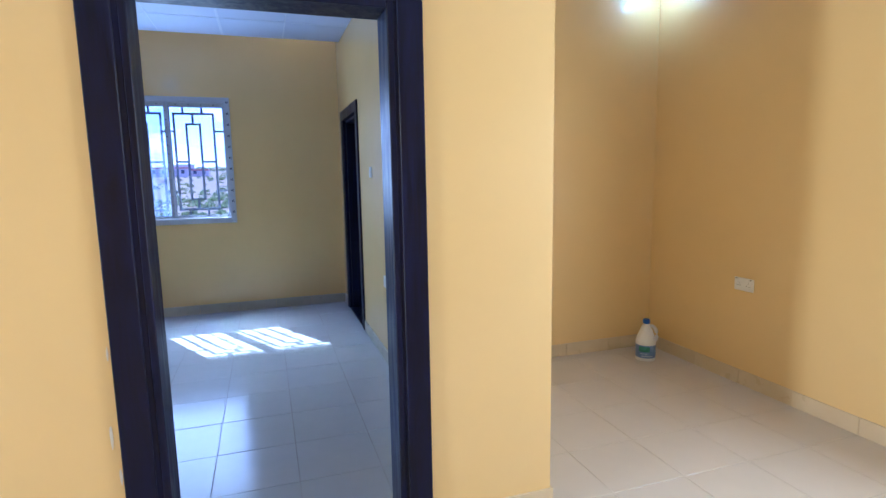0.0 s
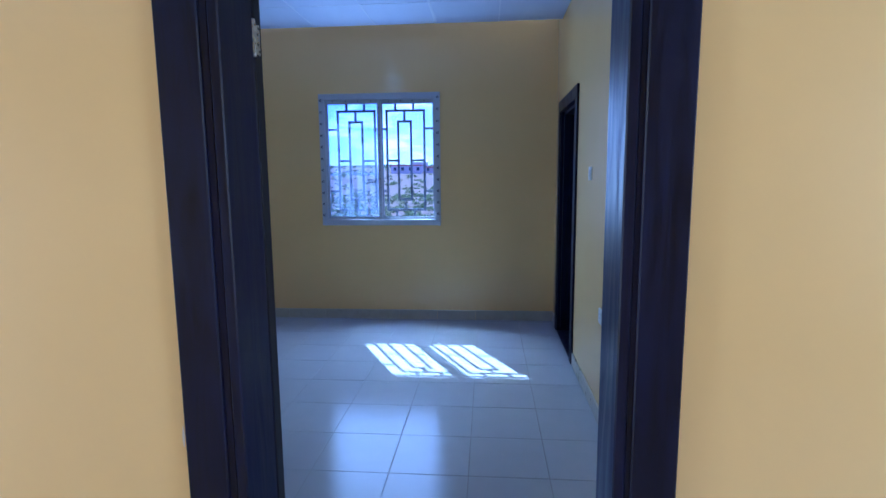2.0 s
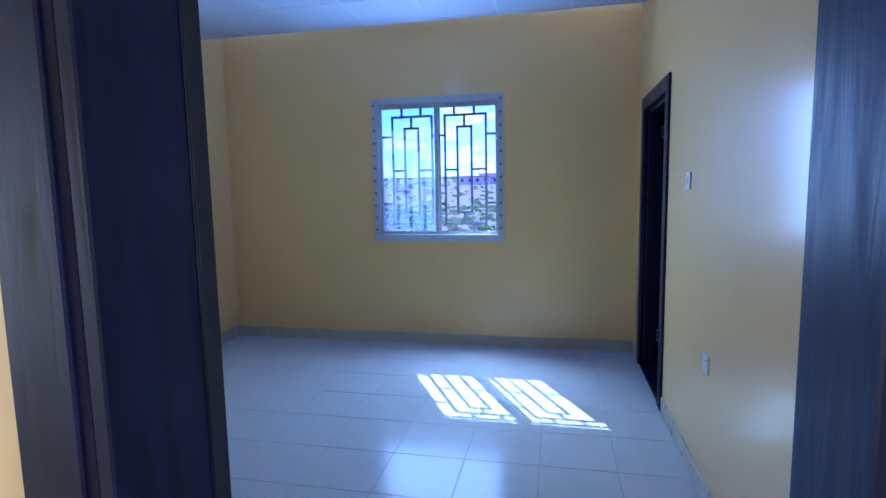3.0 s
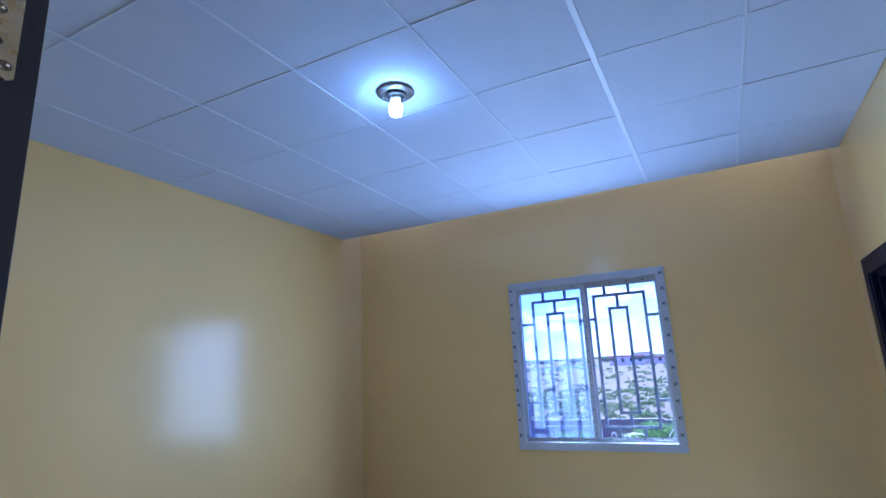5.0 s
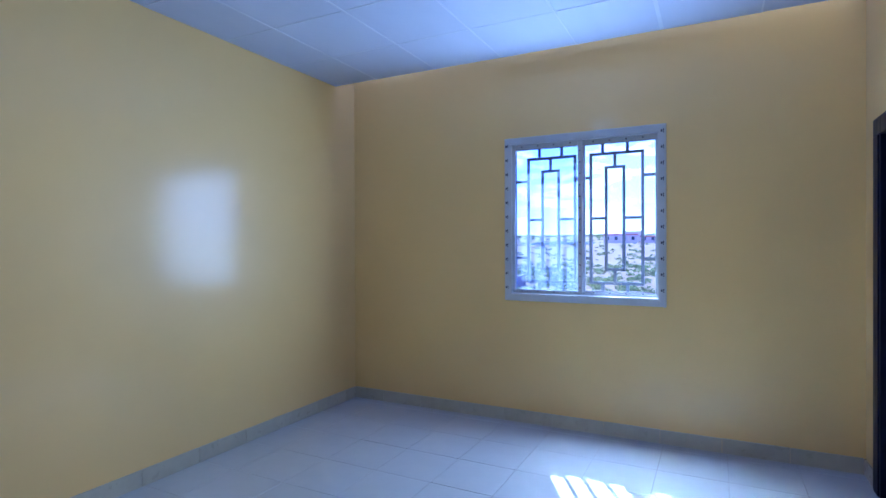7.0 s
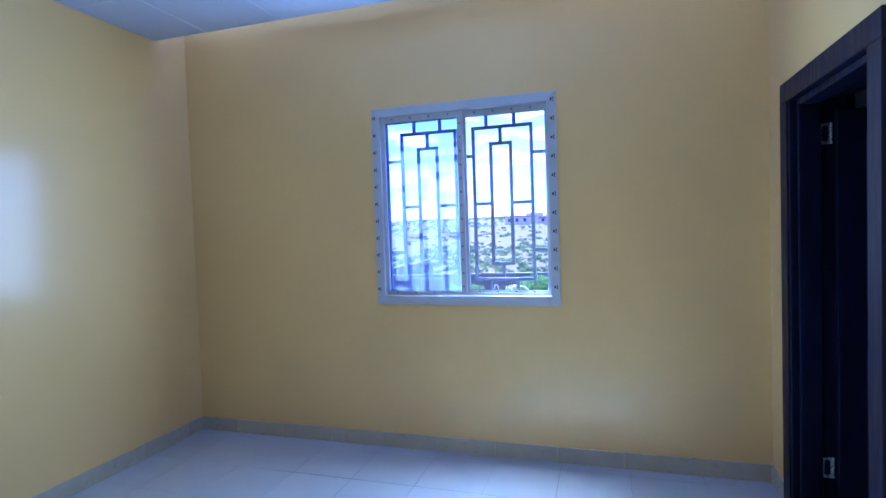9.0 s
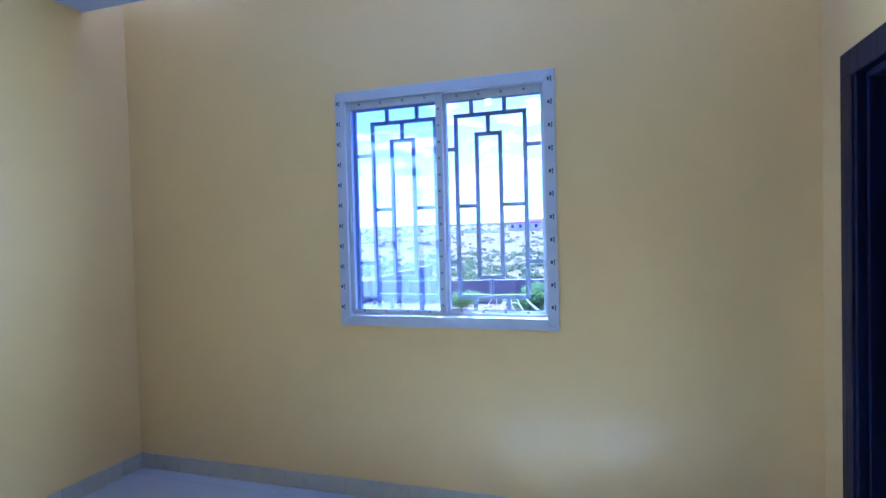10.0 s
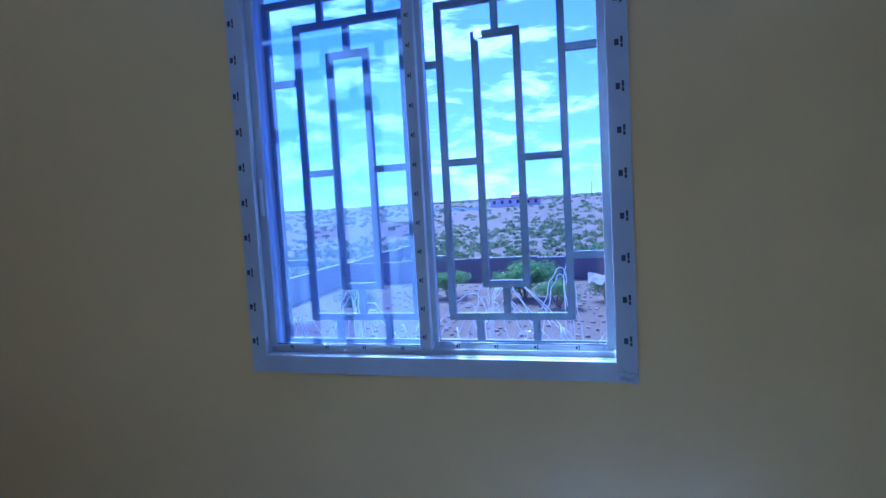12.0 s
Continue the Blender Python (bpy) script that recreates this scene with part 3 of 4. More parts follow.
def bedroom_doorway():
    fr = tagged(new("door_1"), "dark stained wooden door frame with flat casings", "door frame", kind="structure")
    for bm in architrave("x", 1.024, 2.085, 2.150, HALL_Y, -1, 0.0935):
        part("casing", bm, M["wood"], fr)
    y0, y1 = HALL_Y - 0.010, YN - 0.0015
    for s, xo, xi in ((1, DX0, 1.135), (-1, DX1, 1.98)):
        a, b = sorted((xo + 0.0005 * s, xi))
        part("jamb", cuboid(a, b, y0, y1, 0.0, DZ - 0.034, 0.0015), M["wood"], fr)
        a, b = sorted((xi, xi + 0.024 * s))
        part("stop", cuboid(a, b, y0 - 0.002, -4.142, 0.0, DZ - 0.034, 0.003), M["wood"], fr)
    part("head", cuboid(DX0 + 0.0005, DX1 - 0.0005, y0, y1, DZ - 0.033, DZ - 0.0005, 0.0015), M["wood"], fr)
    part("stop", cuboid(1.135 + 0.0245, 1.98 - 0.0245, y0 - 0.002, -4.142, DZ - 0.06, DZ - 0.0335, 0.003), M["wood"], fr)
    # steel strike plate in the rebate
    part("strike_plate", cuboid(1.9735, 1.9798, -4.128, -4.072, 0.885, 1.035, 0.001), M["steel"], fr, "bright steel strike plate")
    # leaf, swung right back against the wall
    leaf = thing("door_leaf", "dark stained wooden door leaf folded back against the wall", "door")
    part("panel", cuboid(0.290, 1.136, -4.0885, -4.0485, 0.012, 2.048, 0.002), M["wood"], leaf)
    part("edge_lipping", cuboid(1.1362, 1.1392, -4.088, -4.049, 0.0125, 2.0475, 0.0008), M["wood_edge"], leaf)
    for z in (1.805, 0.22):
        hinge(leaf, (1.1398, -4.0945, z))


def bathroom_doorway():
    fr = tagged(new("door_2"), "dark stained wooden bathroom door frame with flat casings", "door frame", kind="structure")
    for bm in architrave("y", -1.275, -0.235, 2.142, XR, -1, 0.10):
        part("casing", bm, M["wood"], fr)
    for bm in architrave("y", -1.275, -0.235, 2.142, PIL_X, 1, 0.06):
        part("casing", bm, M["wood"], fr)
    x0, x1 = XR - 0.008, PIL_X - 0.001
    for s, yo, yi in ((1, BY0, BY0 + 0.03), (-1, BY1, BY1 - 0.03)):
        a, b = sorted((yo + 0.0005 * s, yi))
        part("jamb", cuboid(x0, x1, a, b, 0.0, BZ - 0.034, 0.0015), M["wood"], fr)
        a, b = sorted((yi, yi + 0.02 * s))
        part("stop", cuboid(x0 + 0.03, 2.475, a, b, 0.0, BZ - 0.034, 0.003), M["wood"], fr)
    part("head", cuboid(x0, x1, BY0 + 0.0005, BY1 - 0.0005, BZ - 0.033, BZ - 0.0005, 0.0015), M["wood"], fr)
    part("stop", cuboid(x0 + 0.03, 2.475, BY0 + 0.0505, BY1 - 0.0505, BZ - 0.062, BZ - 0.0335, 0.003), M["wood"], fr)
    part("threshold", cuboid(x0, x1, BY0 + 0.031, BY1 - 0.031, 0.0, 0.012, 0.003), M["wood"], fr)
    leaf = thing("bathroom_door", "dark stained wooden door standing open into the bathroom", "door", pose(2.522, BY1 - 0.034, 0, 0, 0, -3))
    part("panel", cuboid(0.012, 0.80, -0.04, 0.0, 0.012, 1.97, 0.002), M["wood"], leaf)
    for a, b, c, d in ((0.12, 0.36, 0.2, 0.85), (0.46, 0.70, 0.2, 0.85), (0.12, 0.36, 1.05, 1.85), (0.46, 0.70, 1.05, 1.85)):
        part("moulding", cuboid(a, b, -0.046, -0.0402, c, d, 0.003), M["wood"], leaf)
    for z in (1.87, 0.26):
        k = part("hinge", lathe(bmesh.new(), [(0.0055, -0.05), (0.006, -0.048), (0.006, 0.048), (0.0055, 0.05)], 14), M["steel"], leaf, "bright steel butt hinge")
        k.location = (0.0, 0.0035, z)
        bm = bmesh.new()
        for p in ((0.006, 0.045, 0.036, 0.05), (0.006, 0.045, -0.05, -0.036), (0.006, 0.013, -0.036, 0.036), (0.038, 0.045, -0.036, 0.036)):
            box(bm, -p[1], -p[0], -0.005, -0.002, p[2], p[3])
        part("plate", bm, M["steel"], k)


bedroom_doorway()
bathroom_doorway()

# ---- fittings ----


def ceiling_lamp(at, group):
    lamp = thing("ceiling_lamp", "lit white bulb in a round crystal-rimmed ceiling rose", "lamp", Matrix.Translation(at), group)
    part("rose", lathe(bmesh.new(), [(0.06, 0.0), (0.086, -0.002), (0.088, -0.006), (0.082, -0.010), (0.072, -0.012), (0.05, -0.0125)], 40), M["screw"], lamp, "chrome ring rim", True)
    bm = bmesh.new()
    for i in range(36):
        a = 2 * math.pi * i / 36
        c, s = math.cos(a), math.sin(a)
        for r, w, z in ((0.077, 0.0045, -0.0115), (0.062, 0.0036, -0.0165)):
            bmesh.ops.create_icosphere(bm, subdivisions=1, radius=w, matrix=Matrix.Translation((r * c, r * s, z)))
    part("crystal_beads", bm, M["crystal"], lamp, "ring of small clear crystals")
    part("collar", lathe(bmesh.new(), [(0.046, -0.0126), (0.046, -0.02), (0.036, -0.026), (0.026, -0.026)], 32), M["black_plastic"], lamp, "black inner ring", True)
    part("holder", lathe(bmesh.new(), [(0.024, -0.0262), (0.024, -0.042), (0.020, -0.046), (0.019, -0.056)], 28), M["white_plastic"], lamp, "white lamp holder", True)
    part("bulb", lathe(bmesh.new(), [(0.017, -0.0562), (0.026, -0.064), (0.030, -0.072), (0.030, -0.104), (0.026, -0.116), (0.016, -0.122), (0.004, -0.123)], 32), M["bulb"], lamp, "glowing cool white bulb", True)
    return lamp


ceiling_lamp((0.354, -2.31, CEIL), "ceiling lamps")
ceiling_lamp((4.38, -2.78, CEIL), "ceiling lamps")


def wall_plate(name, label, category, at, turn, w, h, rockers, group=""):
    """A moulded plate on a wall; its front looks along -y of its own space."""
    p = thing(name, label, category, Matrix.Translation(at) @ pose(0, 0, 0, 0, 0, turn), group)
    part("plate", cuboid(-w / 2, w / 2, -0.009, 0.0, -h / 2, h / 2, 0.003, 2), M["white_plastic"], p)
    for x, rw, rh, z in rockers:
        part("rocker", cuboid(x - rw / 2, x + rw / 2, -0.013, -0.0092, z - rh / 2, z + rh / 2, 0.0012), M["white_plastic"], p)
    return p


def socket_holes(p, xs):
    for x in xs:
        for dx, dz, w, h in ((0.0, 0.010, 0.004, 0.008), (-0.011, -0.008, 0.006, 0.004), (0.011, -0.008, 0.006, 0.004)):
            part("pin_slot", cuboid(x + dx - w / 2, x + dx + w / 2, -0.0096, -0.0088, dz - h / 2, dz + h / 2), M["black_plastic"], p)


wall_plate("light_switch", "white plastic light switch on the cream wall", "switch", (XR, -1.81, 1.485), -90, 0.086, 0.086, [(0.0, 0.022, 0.04, 0.0)])
s1 = wall_plate("wall_socket", "white plastic single wall socket low on the cream wall", "socket", (XR, -2.255, 0.65), -90, 0.086, 0.086, [(0.026, 0.012, 0.018, 0.024)])
socket_holes(s1, (0.0,))
s2 = wall_plate("wall_socket", "white plastic double wall socket above the skirting", "socket", (ALC_X, -3.505, 0.69), -90, 0.146, 0.086, [(-0.055, 0.014, 0.014, 0.033), (0.055, 0.014, 0.014, 0.033)])
for x in (-0.055, 0.055):
    part("indicator", cuboid(x - 0.007, x + 0.007, -0.0136, -0.0131, 0.034, 0.039), M["black_plastic"], s2)
socket_holes(s2, (-0.035, 0.035))


def bleach_bottle(at, turn):
    b = thing("bleach_bottle", "milky white plastic bleach bottle with a blue cap", "bottle", Matrix.Translation(at) @ pose(0, 0, 0, 0, 0, turn))
    prof = [(0.060, 0.0), (0.070, 0.004), (0.074, 0.012), (0.074, 0.020), (0.0735, 0.024), (0.0735, 0.135), (0.0745, 0.139), (0.0745, 0.150), (0.070, 0.172), (0.058, 0.205), (0.044, 0.240), (0.031, 0.268), (0.024, 0.280), (0.021, 0.286), (0.021, 0.300)]
    part("body", lathe(bmesh.new(), prof, 40), M["bottle"], b, smooth=True)
    part("cap", lathe(bmesh.new(), [(0.024, 0.2885), (0.0255, 0.291), (0.0255, 0.317), (0.0235, 0.321), (0.012, 0.322)], 28), M["cap"], b, "blue screw cap")
    pts = [(0.026, 0.0, 0.272), (0.048, 0.0, 0.268), (0.066, 0.0, 0.250), (0.076, 0.0, 0.222), (0.079, 0.0, 0.192), (0.074, 0.0, 0.165), (0.064, 0, 0.150)]
    part("handle", tube(bmesh.new(), pts, 0.0125, 12), M["bottle"], b, smooth=True)

    def wrap(name, a0, a1, z0, z1, r, mat, label=""):
        bm = bmesh.new()
        n = 64
        rows = [[bm.verts.new(((r + d) * math.cos(a), (r + d) * math.sin(a), z)) for z, d in ((z0, -0.0008), (z0, 0), (z1, 0), (z1, -0.0008))] for a in [a0 + (a1 - a0) * i / n for i in range(n + 1)]]
        for p, q in zip(rows, rows[1:]):
            for k in range(3):
                bm.faces.new((p[k], q[k], q[k + 1], p[k + 1]))
        part(name, bm, mat, b, label, True)

    wrap("label", 0, 2 * math.pi, 0.030, 0.128, 0.0742, M["label_blue"], "blue printed label wrap")
    f = radians(-90)
    wrap("printed_patch", f - 0.75, f + 0.35, 0.078, 0.120, 0.0746, M["label_green"], "green and dark blue printed badge")
    wrap("printed_bar", f - 0.6, f + 0.1, 0.060, 0.065, 0.0746, M["label_pale"])
    wrap("printed_bar", f - 0.5, f + 0.7, 0.042, 0.047, 0.0746, M["label_pale"])
    return b


bleach_bottle((4.262, -2.885, 0.0), -35)

# ---- outside: walls, wire, houses, plants ----


def yard_wall(name, label, p, q, z0, z1):
    """A rendered yard wall from p to q in plan, with piers and a coping."""
    p, q = Vector((*p, 0)), Vector((*q, 0))
    length = (q - p).length
    ang = math.degrees(math.atan2(q.y - p.y, q.x - p.x))
    w = thing(name, label, "yard wall", Matrix.Translation((p.x, p.y, z0)) @ pose(0, 0, 0, 0, 0, ang))
    n = max(1, round(length / 4.0))
    step = length / n
    for i in range(n):
        dz = 0.10 * ((i * 37) % 3 - 1)
        part("wall_panel", cuboid(i * step + 0.16, (i + 1) * step - 0.16, -0.09, 0.09, -0.4, z1 - z0 + dz * 0.4, 0.01), M["render"], w)
        part("coping", cuboid(i * step + 0.165, (i + 1) * step - 0.165, -0.12, 0.12, z1 - z0 + dz * 0.4 + 0.001, z1 - z0 + dz * 0.4 + 0.05, 0.01), M["coping"], w)
    for i in range(n + 1):
        part("pier", cuboid(i * step - 0.159, i * step + 0.159, -0.14, 0.14, -0.4, z1 - z0 + 0.08, 0.01), M["render"], w)
    return w


yard_wall("yard_wall", "grey-brown rendered boundary wall at the foot of the hill", (-14.6, 31.5), (22.0, 33.0), -3.0, -1.62)
yard_wall("yard_wall", "grey-brown rendered side wall with a pale coping", (-13.4, 8.0), (-16.5, 50.0), -3.0, -1.62)
yard_wall("yard_wall", "rendered wall close below the window, topped with razor wire", (-12.0, 6.3), (12.0, 6.3), -3.0, -0.86)


def razor_coil(y, z, x0, x1, radius, pitch, seed, name, label):
    """A concertina coil of razor tape, with barbs along it."""
    rnd = random.Random(seed)
    w = thing(name, label, "razor wire", Matrix.Translation((0, y, z)))
    turns = int((x1 - x0) / pitch)
    pts = []
    r = radius
    for i in range(turns * 20):
        a = 2 * math.pi * i / 20
        if i % 20 == 0:
            r = radius * rnd.uniform(0.8, 1.12)
        pts.append((x0 + pitch * i / 20 + 0.22 * math.sin(a * 0.5), r * 0.8 * math.cos(a), r * math.sin(a) + r * 0.9))
    part("wire", tube(bmesh.new(), pts, 0.0055, 5), M["razor"], w)
    bm = bmesh.new()
    for i in range(2, len(pts) - 1, 2):
        p, d = Vector(pts[i]), (Vector(pts[i + 1]) - Vector(pts[i])).normalized()
        n = d.cross(Vector((rnd.uniform(-1, 1), rnd.uniform(-1, 1), rnd.uniform(-1, 1)))).normalized()
        for s in (1, -1):
            a = [bm.verts.new(p + d * 0.04 * s), bm.verts.new(p + n * 0.026 + d * 0.02 * s), bm.verts.new(p - n * 0.026 + d * 0.02 * s), bm.verts.new(p + d.cross(n) * 0.003)]
            bm.faces.new((a[0], a[1], a[3]))
            bm.faces.new((a[0], a[3], a[2]))
            bm.faces.new((a[1], a[2], a[3]))
    tagged(part("barbs", bm, M["razor"], w), kind="stuff")
    return w


razor_coil(6.3, -0.82, -6.5, 3.5, 0.36, 0.55, 1, "razor_wire", "shiny galvanised razor wire coil on the near yard wall")
razor_coil(6.4, -0.80, -5.0, 2.5, 0.28, 0.8, 7, "razor_wire", "loose second coil of galvanised razor wire")


def loose_strands():
    w = thing("razor_wire", "sprung loose strands of galvanised razor wire", "razor wire", Matrix.Translation((0, 6.3, -0.82)))
    rnd = random.Random(11)
    for cx, count, reach, high in ((-0.42, 11, 1.5, 1.3), (-2.55, 7, 1.1, 1.15), (-3.6, 4, 0.8, 0.95), (0.75, 3, 0.7, 1.7)):
        for _ in range(count):
            dx = rnd.choice((-1, 1, 1)) * rnd.uniform(0.25, 1.0) * reach
            h, lean = high * rnd.uniform(0.75, 1.1), rnd.uniform(-0.25, 0.25)
            x = cx + rnd.uniform(-0.1, 0.1)
            pts = [(x + dx * t ** 1.3 + 0.015 * math.sin(31 * t), lean * t, h * math.sin(math.pi * t ** 0.72) ** 0.9 * (1 - 0.25 * t) + 0.012 * math.sin(47 * t)) for t in [i / 30 for i in range(31)]]
            part("strand", tube(bmesh.new(), pts, 0.0075, 5), M["razor"], w)
    # a rag of pale plastic caught on the wire
    bm = bmesh.new()
    base = [bm.verts.new((0.62 + 0.09 * (i % 4) * (0.7 + 0.2 * (i // 4)), 0.02 * math.sin(i * 2.1), 0.42 + 0.07 * (i // 4) + 0.03 * math.sin(i * 1.7))) for i in range(12)]
    for r in range(2):
        for c in range(3):
            i = r * 4 + c
            bm.faces.new((base[i], base[i + 1], base[i + 5], base[i + 4]))
    rag = thing("plastic_rag", "torn pale plastic bag caught on the razor wire", "plastic bag", Matrix.Translation((0.42, 6.2, -0.05)))
    ob = part("sheet", bm, M["white_plastic"], rag)
    md = ob.modifiers.new("thickness", "SOLIDIFY")
    md.thickness = 0.003


loose_strands()


def far_house(at, turn, w, d, h, roof, label, windows):
    z = ground_z(at[0], at[1]) - 0.3
    hs = thing("house", label, "house", Matrix.Translation((at[0], at[1], z)) @ pose(0, 0, 0, 0, 0, turn))
    part("wall", cuboid(-w / 2, w / 2, -d / 2, d / 2, 0, h), M["house_wall"], hs)
    if roof == "flat":
        part("roof", cuboid(-w / 2 - 0.2, w / 2 + 0.2, -d / 2 - 0.2, d / 2 + 0.2, h + 0.002, h + 0.45, 0.04), M["house_roof"], hs, "red painted parapet")
    else:
        bm = bmesh.new()
        p = [bm.verts.new(v) for v in ((-w / 2 - 0.3, -d / 2 - 0.3, h), (w / 2 + 0.3, -d / 2 - 0.3, h), (w / 2 + 0.3, d / 2 + 0.3, h), (-w / 2 - 0.3, d / 2 + 0.3, h), (-w / 2 + 0.6, 0, h + 1.3), (w / 2 - 0.6, 0, h + 1.3))]
        for f in ((0, 1, 5, 4), (2, 3, 4, 5), (1, 2, 5), (3, 0, 4), (3, 2, 1, 0)):
            bm.faces.new([p[i] for i in f])
        part("roof", bm, M["tin"], hs, "hipped tin roof")
    for i in range(windows):
        x = -w / 2 + w * (i + 0.5) / windows
        wn = part("window", cuboid(x - 0.5, x + 0.5, -d / 2 - 0.05, -d / 2 - 0.002, 1.0, 2.2, 0.02), M["coping"], hs)
        part("pane", cuboid(x - 0.4, x + 0.4, -d / 2 - 0.07, -d / 2 - 0.051, 1.1, 2.1), M["dark_glass"], wn)
    return hs


far_house((-25.1, 172), 6, 10.0, 7, 2.5, "flat", "pale pink house with a red parapet on the hillside", 4)
far_house((-23.0, 190), 6, 6, 6, 3.6, "hip", "tin-roofed upper house behind the pink one", 3)
far_house((-17.2, 178), 0, 5.0, 5, 2.0, "flat", "low pale outbuilding beside the hillside house", 2)


def scrap_heap():
    """Pale odds and ends strewn over the slope beside the house."""
    rnd = random.Random(17)
    bm = bmesh.new()
    for _ in range(90):
        x, y = rnd.uniform(-52, -31), rnd.uniform(158, 172)
        z = ground_z(x, y)
        w, d, h = rnd.uniform(0.2, 0.9), rnd.uniform(0.2, 0.7), rnd.uniform(0.1, 0.5)
        v0 = len(bm.verts)
        box(bm, -w, w, -d, d, -0.1, h, 0.04)
        bm.verts.ensure_lookup_table()
        bmesh.ops.rotate(bm, verts=bm.verts[v0:], matrix=Matrix.Rotation(rnd.uniform(0, 3), 3, "Z"))
        bmesh.ops.translate(bm, verts=bm.verts[v0:], vec=(x, y, z))
    tagged(part("scrap_heap", bm, M["scrap"]), "pale bluish scrap strewn on the slope by the house", "scrap", kind="stuff")


scrap_heap()


def leaf_cluster(bm, c, r, n, size, rnd, flat=0.7):
    for _ in range(n):
        d = Vector((rnd.gauss(0, 1), rnd.gauss(0, 1), rnd.gauss(0, 1))).normalized() * r * rnd.uniform(0.35, 1.0) ** 0.6
        p = Vector(c) + Vector((d.x, d.y, d.z * flat))
        a = Vector((rnd.uniform(-1, 1), rnd.uniform(-1, 1), rnd.uniform(-0.6, 1))).normalized()
        b = a.cross(Vector((rnd.uniform(-1, 1), rnd.uniform(-1, 1), rnd.uniform(-1, 1)))).normalized()
        s = size * rnd.uniform(0.6, 1.3)
        bm.faces.new([bm.verts.new(p - a * s), bm.verts.new(p + b * s * 0.45), bm.verts.new(p + a * s), bm.verts.new(p - b * s * 0.45)])


def hillside_scrub():
    rnd = random.Random(21)
    bm = bmesh.new()
    for _ in range(5200):
        y = 37 + 330 * rnd.random() ** 1.4
        x = rnd.uniform(-0.95, 0.35) * y + rnd.uniform(-10, 10)
        lush = noise.noise(Vector((x * 0.02, y * 0.02, 0.5))) + (0.35 if 45 < y < 100 and x > -0.35 * y else 0.0)
        if lush < rnd.uniform(-0.5, 0.5):
            continue
        r = rnd.uniform(0.20, 0.62) * (1 + y / 300)
        z = ground_z(x, y)
        leaf_cluster(bm, (x, y, z + r * 0.3), r, 18, r * 0.42, rnd, 0.5)
        leaf_cluster(bm, (x + rnd.uniform(-r, r), y, z + r * 0.2), r * 0.7, 8, r * 0.4, rnd, 0.45)
    tagged(part("hillside_scrub", bm, M["shrub"]), "grey-green dry scrub scattered over the hillside", "shrubs", kind="stuff")


def yard_stones():
    rnd = random.Random(5)
    bm = bmesh.new()
    for _ in range(1500):
        x, y = rnd.uniform(-13, 9), rnd.uniform(8, 31)
        s = rnd.uniform(0.03, 0.10)
        bmesh.ops.create_icosphere(bm, subdivisions=1, radius=s, matrix=Matrix.Translation((x, y, -3.0 + s * 0.3)) @ Matrix.Diagonal((rnd.uniform(0.7, 1.4), rnd.uniform(0.7, 1.4), rnd.uniform(0.4, 0.8), 1)))
    tagged(part("yard_stones", bm, M["stone"]), "pale loose stones strewn over the red yard soil", "stones", kind="stuff")


def bush(at, r, n, seed, material, label):
    rnd = random.Random(seed)
    z = ground_z(at[0], at[1])
    b = thing("bush", label, "bush", Matrix.Translation((at[0], at[1], z)), "bushes in the yard")
    bm = bmesh.new()
    tips = []
    for i in range(9):
        a = 2 * math.pi * i / 9 + rnd.uniform(-0.3, 0.3)
        h, o = rnd.uniform(0.6, 1.15) * r, rnd.uniform(0.3, 0.9) * r
        pts = [(0.05 * math.cos(a), 0.05 * math.sin(a), -0.05), (0.4 * o * math.cos(a), 0.4 * o * math.sin(a), 0.6 * h), (o * math.cos(a), o * math.sin(a), h)]
        tube(bm, pts, 0.02 * r, 5)
        tips.append(Vector(pts[2]))
    part("stems", bm, M["bark"], b)
    bm = bmesh.new()
    for tp in tips:
        leaf_cluster(bm, tp, r * 0.62, n // 6, 0.05 * r, rnd, 0.6)
        leaf_cluster(bm, tp * 0.7 + Vector((0, 0, 0.25 * r)), r * 0.55, n // 9, 0.05 * r, rnd, 0.6)
    part("crown", bm, material, b)


hillside_scrub()
yard_stones()
bush((-2.2, 25.0), 1.35, 2600, 1, M["leaf"], "fresh green thorn bush standing in the yard")
bush((-6.3, 25.5), 1.0, 1800, 2, M["leaf"], "fresh green thorn bush standing near the yard wall")
bush((-0.4, 22.5), 0.9, 1500, 3, M["leaf"], "low green bush in the stony yard")
bush((-9.4, 21.0), 0.9, 1500, 4, M["shrub"], "grey-green bush in the stony yard")
bush((1.7, 24.0), 0.8, 1500, 5, M["shrub"], "grey-green bush standing near the yard wall")


def poles():
    for x, y in ((-8.0, 255), (2.0, 262), (13.0, 270)):
        p = thing("utility_pole", "thin grey utility pole on the skyline", "pole", Matrix.Translation((x, y, ground_z(x, y))), "utility poles")
        part("post", lathe(bmesh.new(), [(0.16, -0.5), (0.12, 4.0), (0.09, 7.5)], 8), M["bark"], p)
        part("crossarm", cuboid(-0.8, 0.8, -0.06, 0.06, 6.9, 7.05), M["bark"], p)


poles()

# ---- wear ----


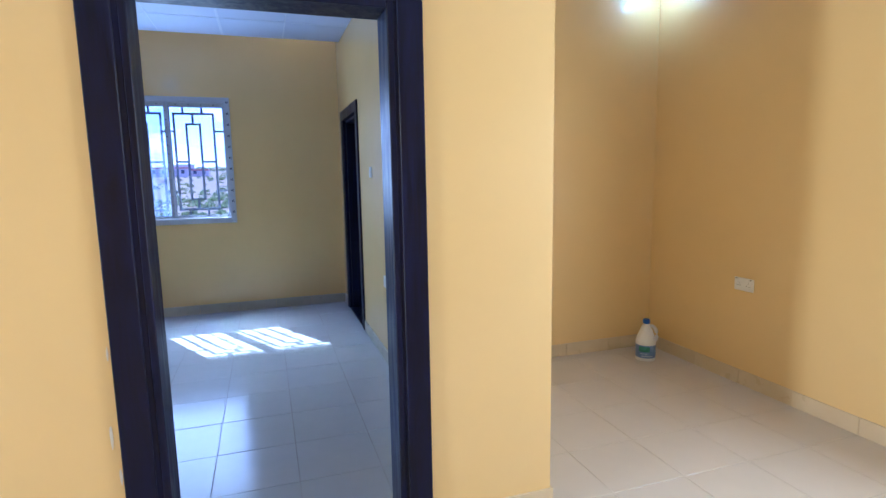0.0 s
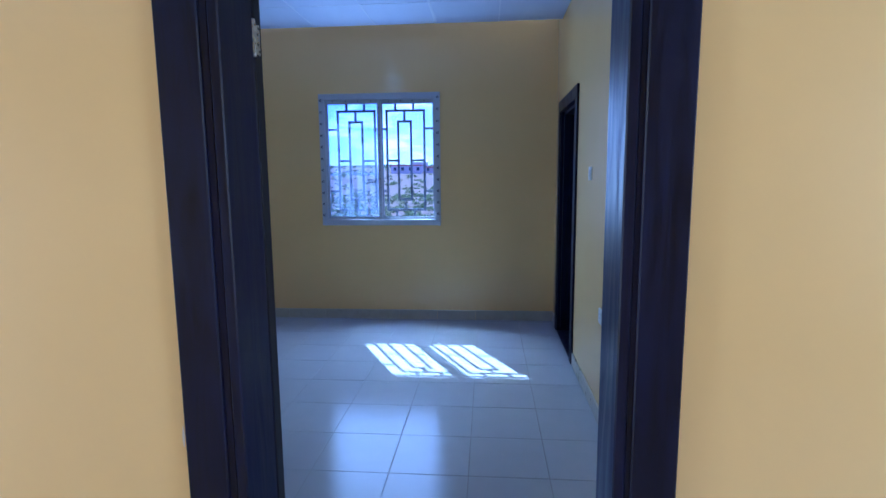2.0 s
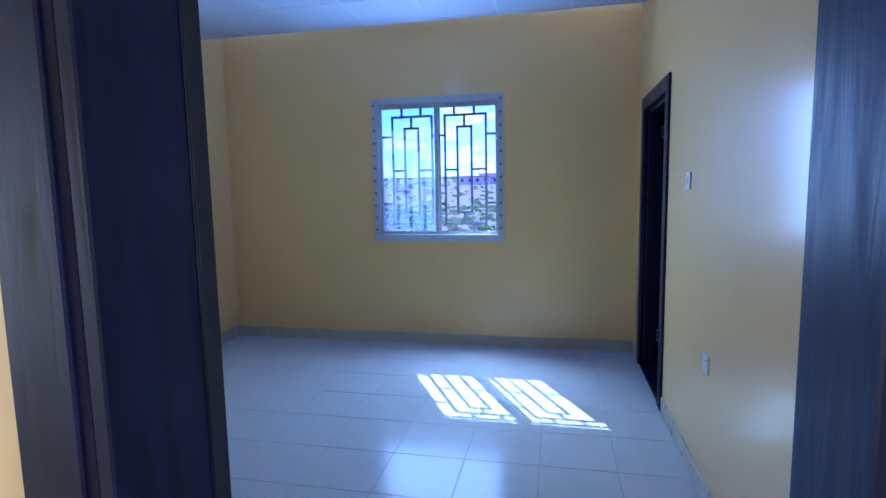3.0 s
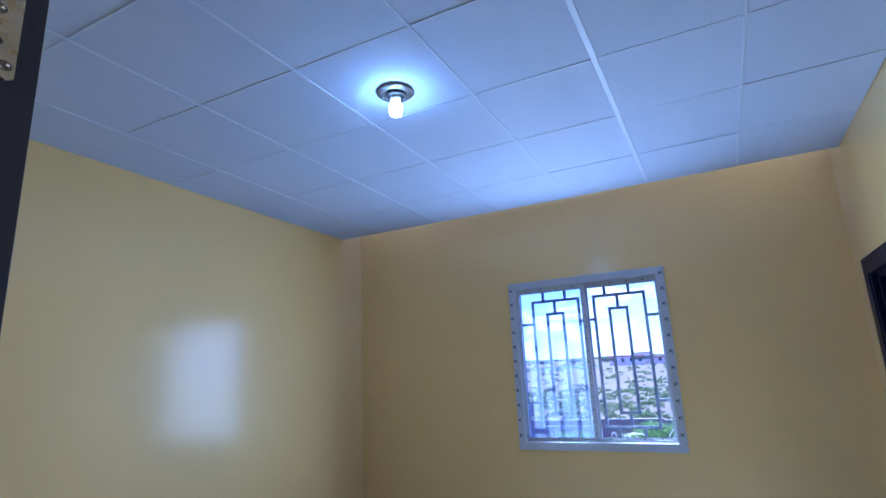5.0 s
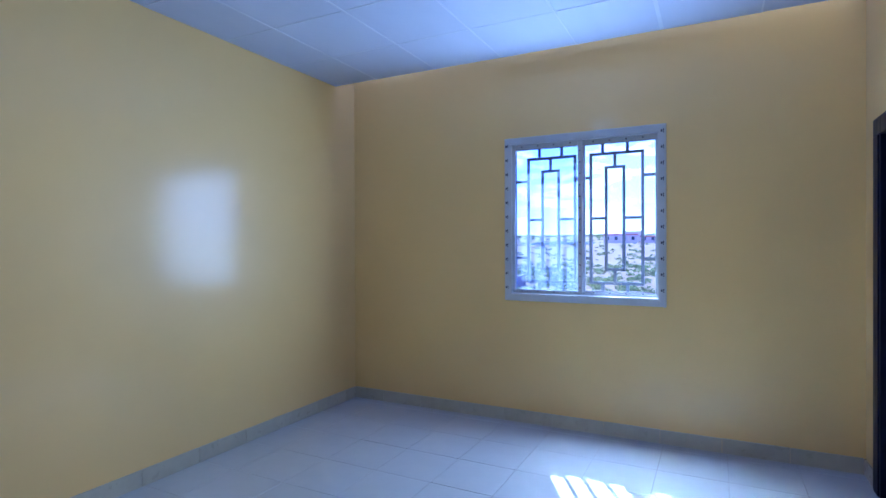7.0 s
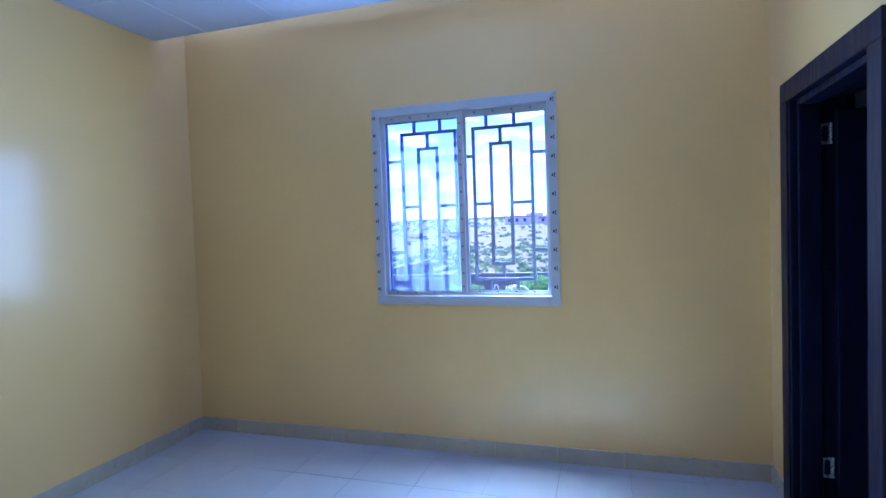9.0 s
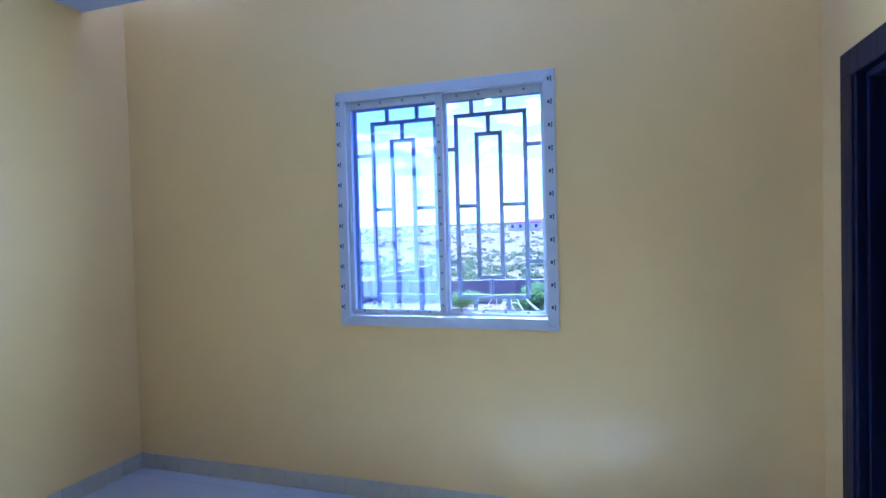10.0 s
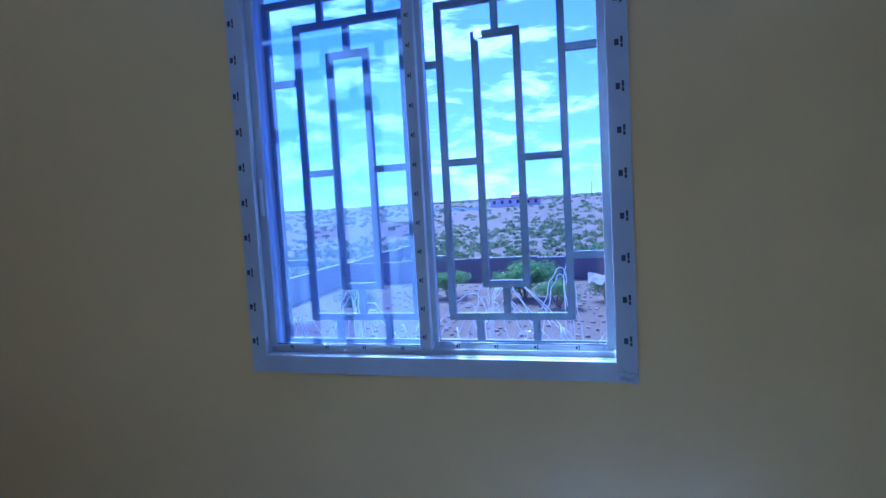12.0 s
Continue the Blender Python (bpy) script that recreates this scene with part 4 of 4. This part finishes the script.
def plaster_chips():
    rnd = random.Random(8)
    for x, y, z, w, h in ((1.0, HALL_Y - 0.0012, 0.62, 0.006, 0.10), (1.012, HALL_Y - 0.0012, 0.9, 0.004, 0.05), (1.014, HALL_Y - 0.0012, 0.48, 0.005, 0.06)):
        bm = bmesh.new()
        n = 9
        va = [bm.verts.new((x + w * math.cos(2 * math.pi * i / n) * rnd.uniform(0.5, 1.2), y, z + h * 0.5 * math.sin(2 * math.pi * i / n) * rnd.uniform(0.7, 1.1))) for i in range(n)]
        vb = [bm.verts.new((v.co.x, y + 0.0011, v.co.z)) for v in va]
        bm.faces.new(va)
        for i in range(n):
            bm.faces.new((va[i], va[(i + 1) % n], vb[(i + 1) % n], vb[i]))
        structure("trim", bm, M["chip"], "bare plaster chip beside the door casing", "trim")


plaster_chips()

# ---- laid pieces: skirting and floor tiles ----


def skirting(name, label, axis, face, out, a0, a1, first, mat):
    """Tile skirting 0.1 high along a wall; pieces 0.4 long, hairline joints."""
    base = tagged(new(name), label, "baseboard", kind="structure")
    rnd = random.Random(int(abs(face) * 100))
    cuts = [a0] + [c for c in [first + 0.3945 * k for k in range(-30, 31)] if a0 + 0.03 < c < a1 - 0.03] + [a1]
    for p, q in zip(cuts, cuts[1:]):
        t = 0.0105 + rnd.uniform(-0.001, 0.001)
        lo, hi = sorted((face, face + out * t))
        top = 0.1 + rnd.uniform(-0.0015, 0.0015)
        g = 0.0012
        bm = cuboid(p + g, q - g, lo, hi, 0.0005, top, 0.0015) if axis == "x" else cuboid(lo, hi, p + g, q - g, 0.0005, top, 0.0015)
        part("skirting_tile", bm, mat, base)
    return base


skirting("baseboard", "greyish-beige tile skirting under the bedroom window wall", "x", 0.0, -1, XL + 0.012, XR - 0.012, -0.008, M["skirting"])
skirting("baseboard", "greyish-beige tile skirting along the bedroom side wall", "y", XL, 1, YN + 0.012, 0.0, -0.15, M["skirting"])
skirting("baseboard", "greyish-beige tile skirting beside the bathroom door", "y", XR, -1, YN + 0.012, -1.277, -1.6, M["skirting"])
skirting("baseboard", "greyish-beige tile skirting in the corner by the bathroom door", "y", XR, -1, -0.233, 0.0, 9, M["skirting"])
skirting("baseboard", "greyish-beige tile skirting inside the bedroom doorway wall", "x", YN, 1, 2.147, XR - 0.012, 9, M["skirting"])
skirting("baseboard", "beige tile skirting of the alcove back wall", "x", ALC_Y, -1, PIL_X + 0.012, ALC_X - 0.012, 2.95, M["skirting_hall"])
skirting("baseboard", "beige tile skirting along the hall's outer wall", "y", ALC_X, -1, HALL_S, ALC_Y, -3.9, M["skirting_hall"])
skirting("baseboard", "beige tile skirting on the pillar side", "y", PIL_X, 1, HALL_Y, ALC_Y, -3.9, M["skirting_hall"])
skirting("baseboard", "beige tile skirting between doorway and pillar", "x", HALL_Y, -1, 2.087, PIL_X + 0.012, 9, M["skirting_hall"])
skirting("baseboard", "beige tile skirting of the hall wall", "x", HALL_Y, -1, HALL_W, 1.028, 0.9, M["skirting_hall"])


def lay_tiles(parent, x0, x1, y0, y1, ox, oy, mat, seed, size=0.4, gap=0.0016):
    """Square tiles on a grid, cut at the walls; alike tiles share a mesh."""
    rnd = random.Random(seed)
    cache = {}

    def cuts(a, b, o):
        c = [o + size * k for k in range(math.floor((a - o) / size) - 1, math.ceil((b - o) / size) + 2)]
        return [a] + [v for v in c if a + 0.02 < v < b - 0.02] + [b]

    xs, ys = cuts(x0, x1, ox), cuts(y0, y1, oy)
    for xa, xb in zip(xs, xs[1:]):
        for ya, yb in zip(ys, ys[1:]):
            key = (round(xb - xa, 3), round(yb - ya, 3))
            if key not in cache:
                w, d = (xb - xa) / 2 - gap, (yb - ya) / 2 - gap
                cache[key] = mesh_of("floor_tile", cuboid(-w, w, -d, d, -0.009, 0.0, 0.001), mat)
            ob = new("floor_tile", cache[key])
            ob.location = ((xa + xb) / 2, (ya + yb) / 2, rnd.uniform(-0.0006, 0.0))
            ob.rotation_euler = (rnd.uniform(-0.0012, 0.0012), rnd.uniform(-0.0012, 0.0012), 0)
            ob.parent = parent


lay_tiles(floor_bed, XL, XR, YN, 0.0, 0.0, -2.5, M["tile"], 1)
lay_tiles(floor_bed, 1.162, 1.953, HALL_Y + 0.06, YN, 0.0, -2.5, M["tile"], 2)
lay_tiles(floor_hall, PIL_X, ALC_X, HALL_Y, ALC_Y, 2.95, -3.905, M["tile_hall"], 3)
lay_tiles(floor_hall, -0.65, ALC_X, -7.9, HALL_Y, 2.95, -3.905, M["tile_hall"], 4)
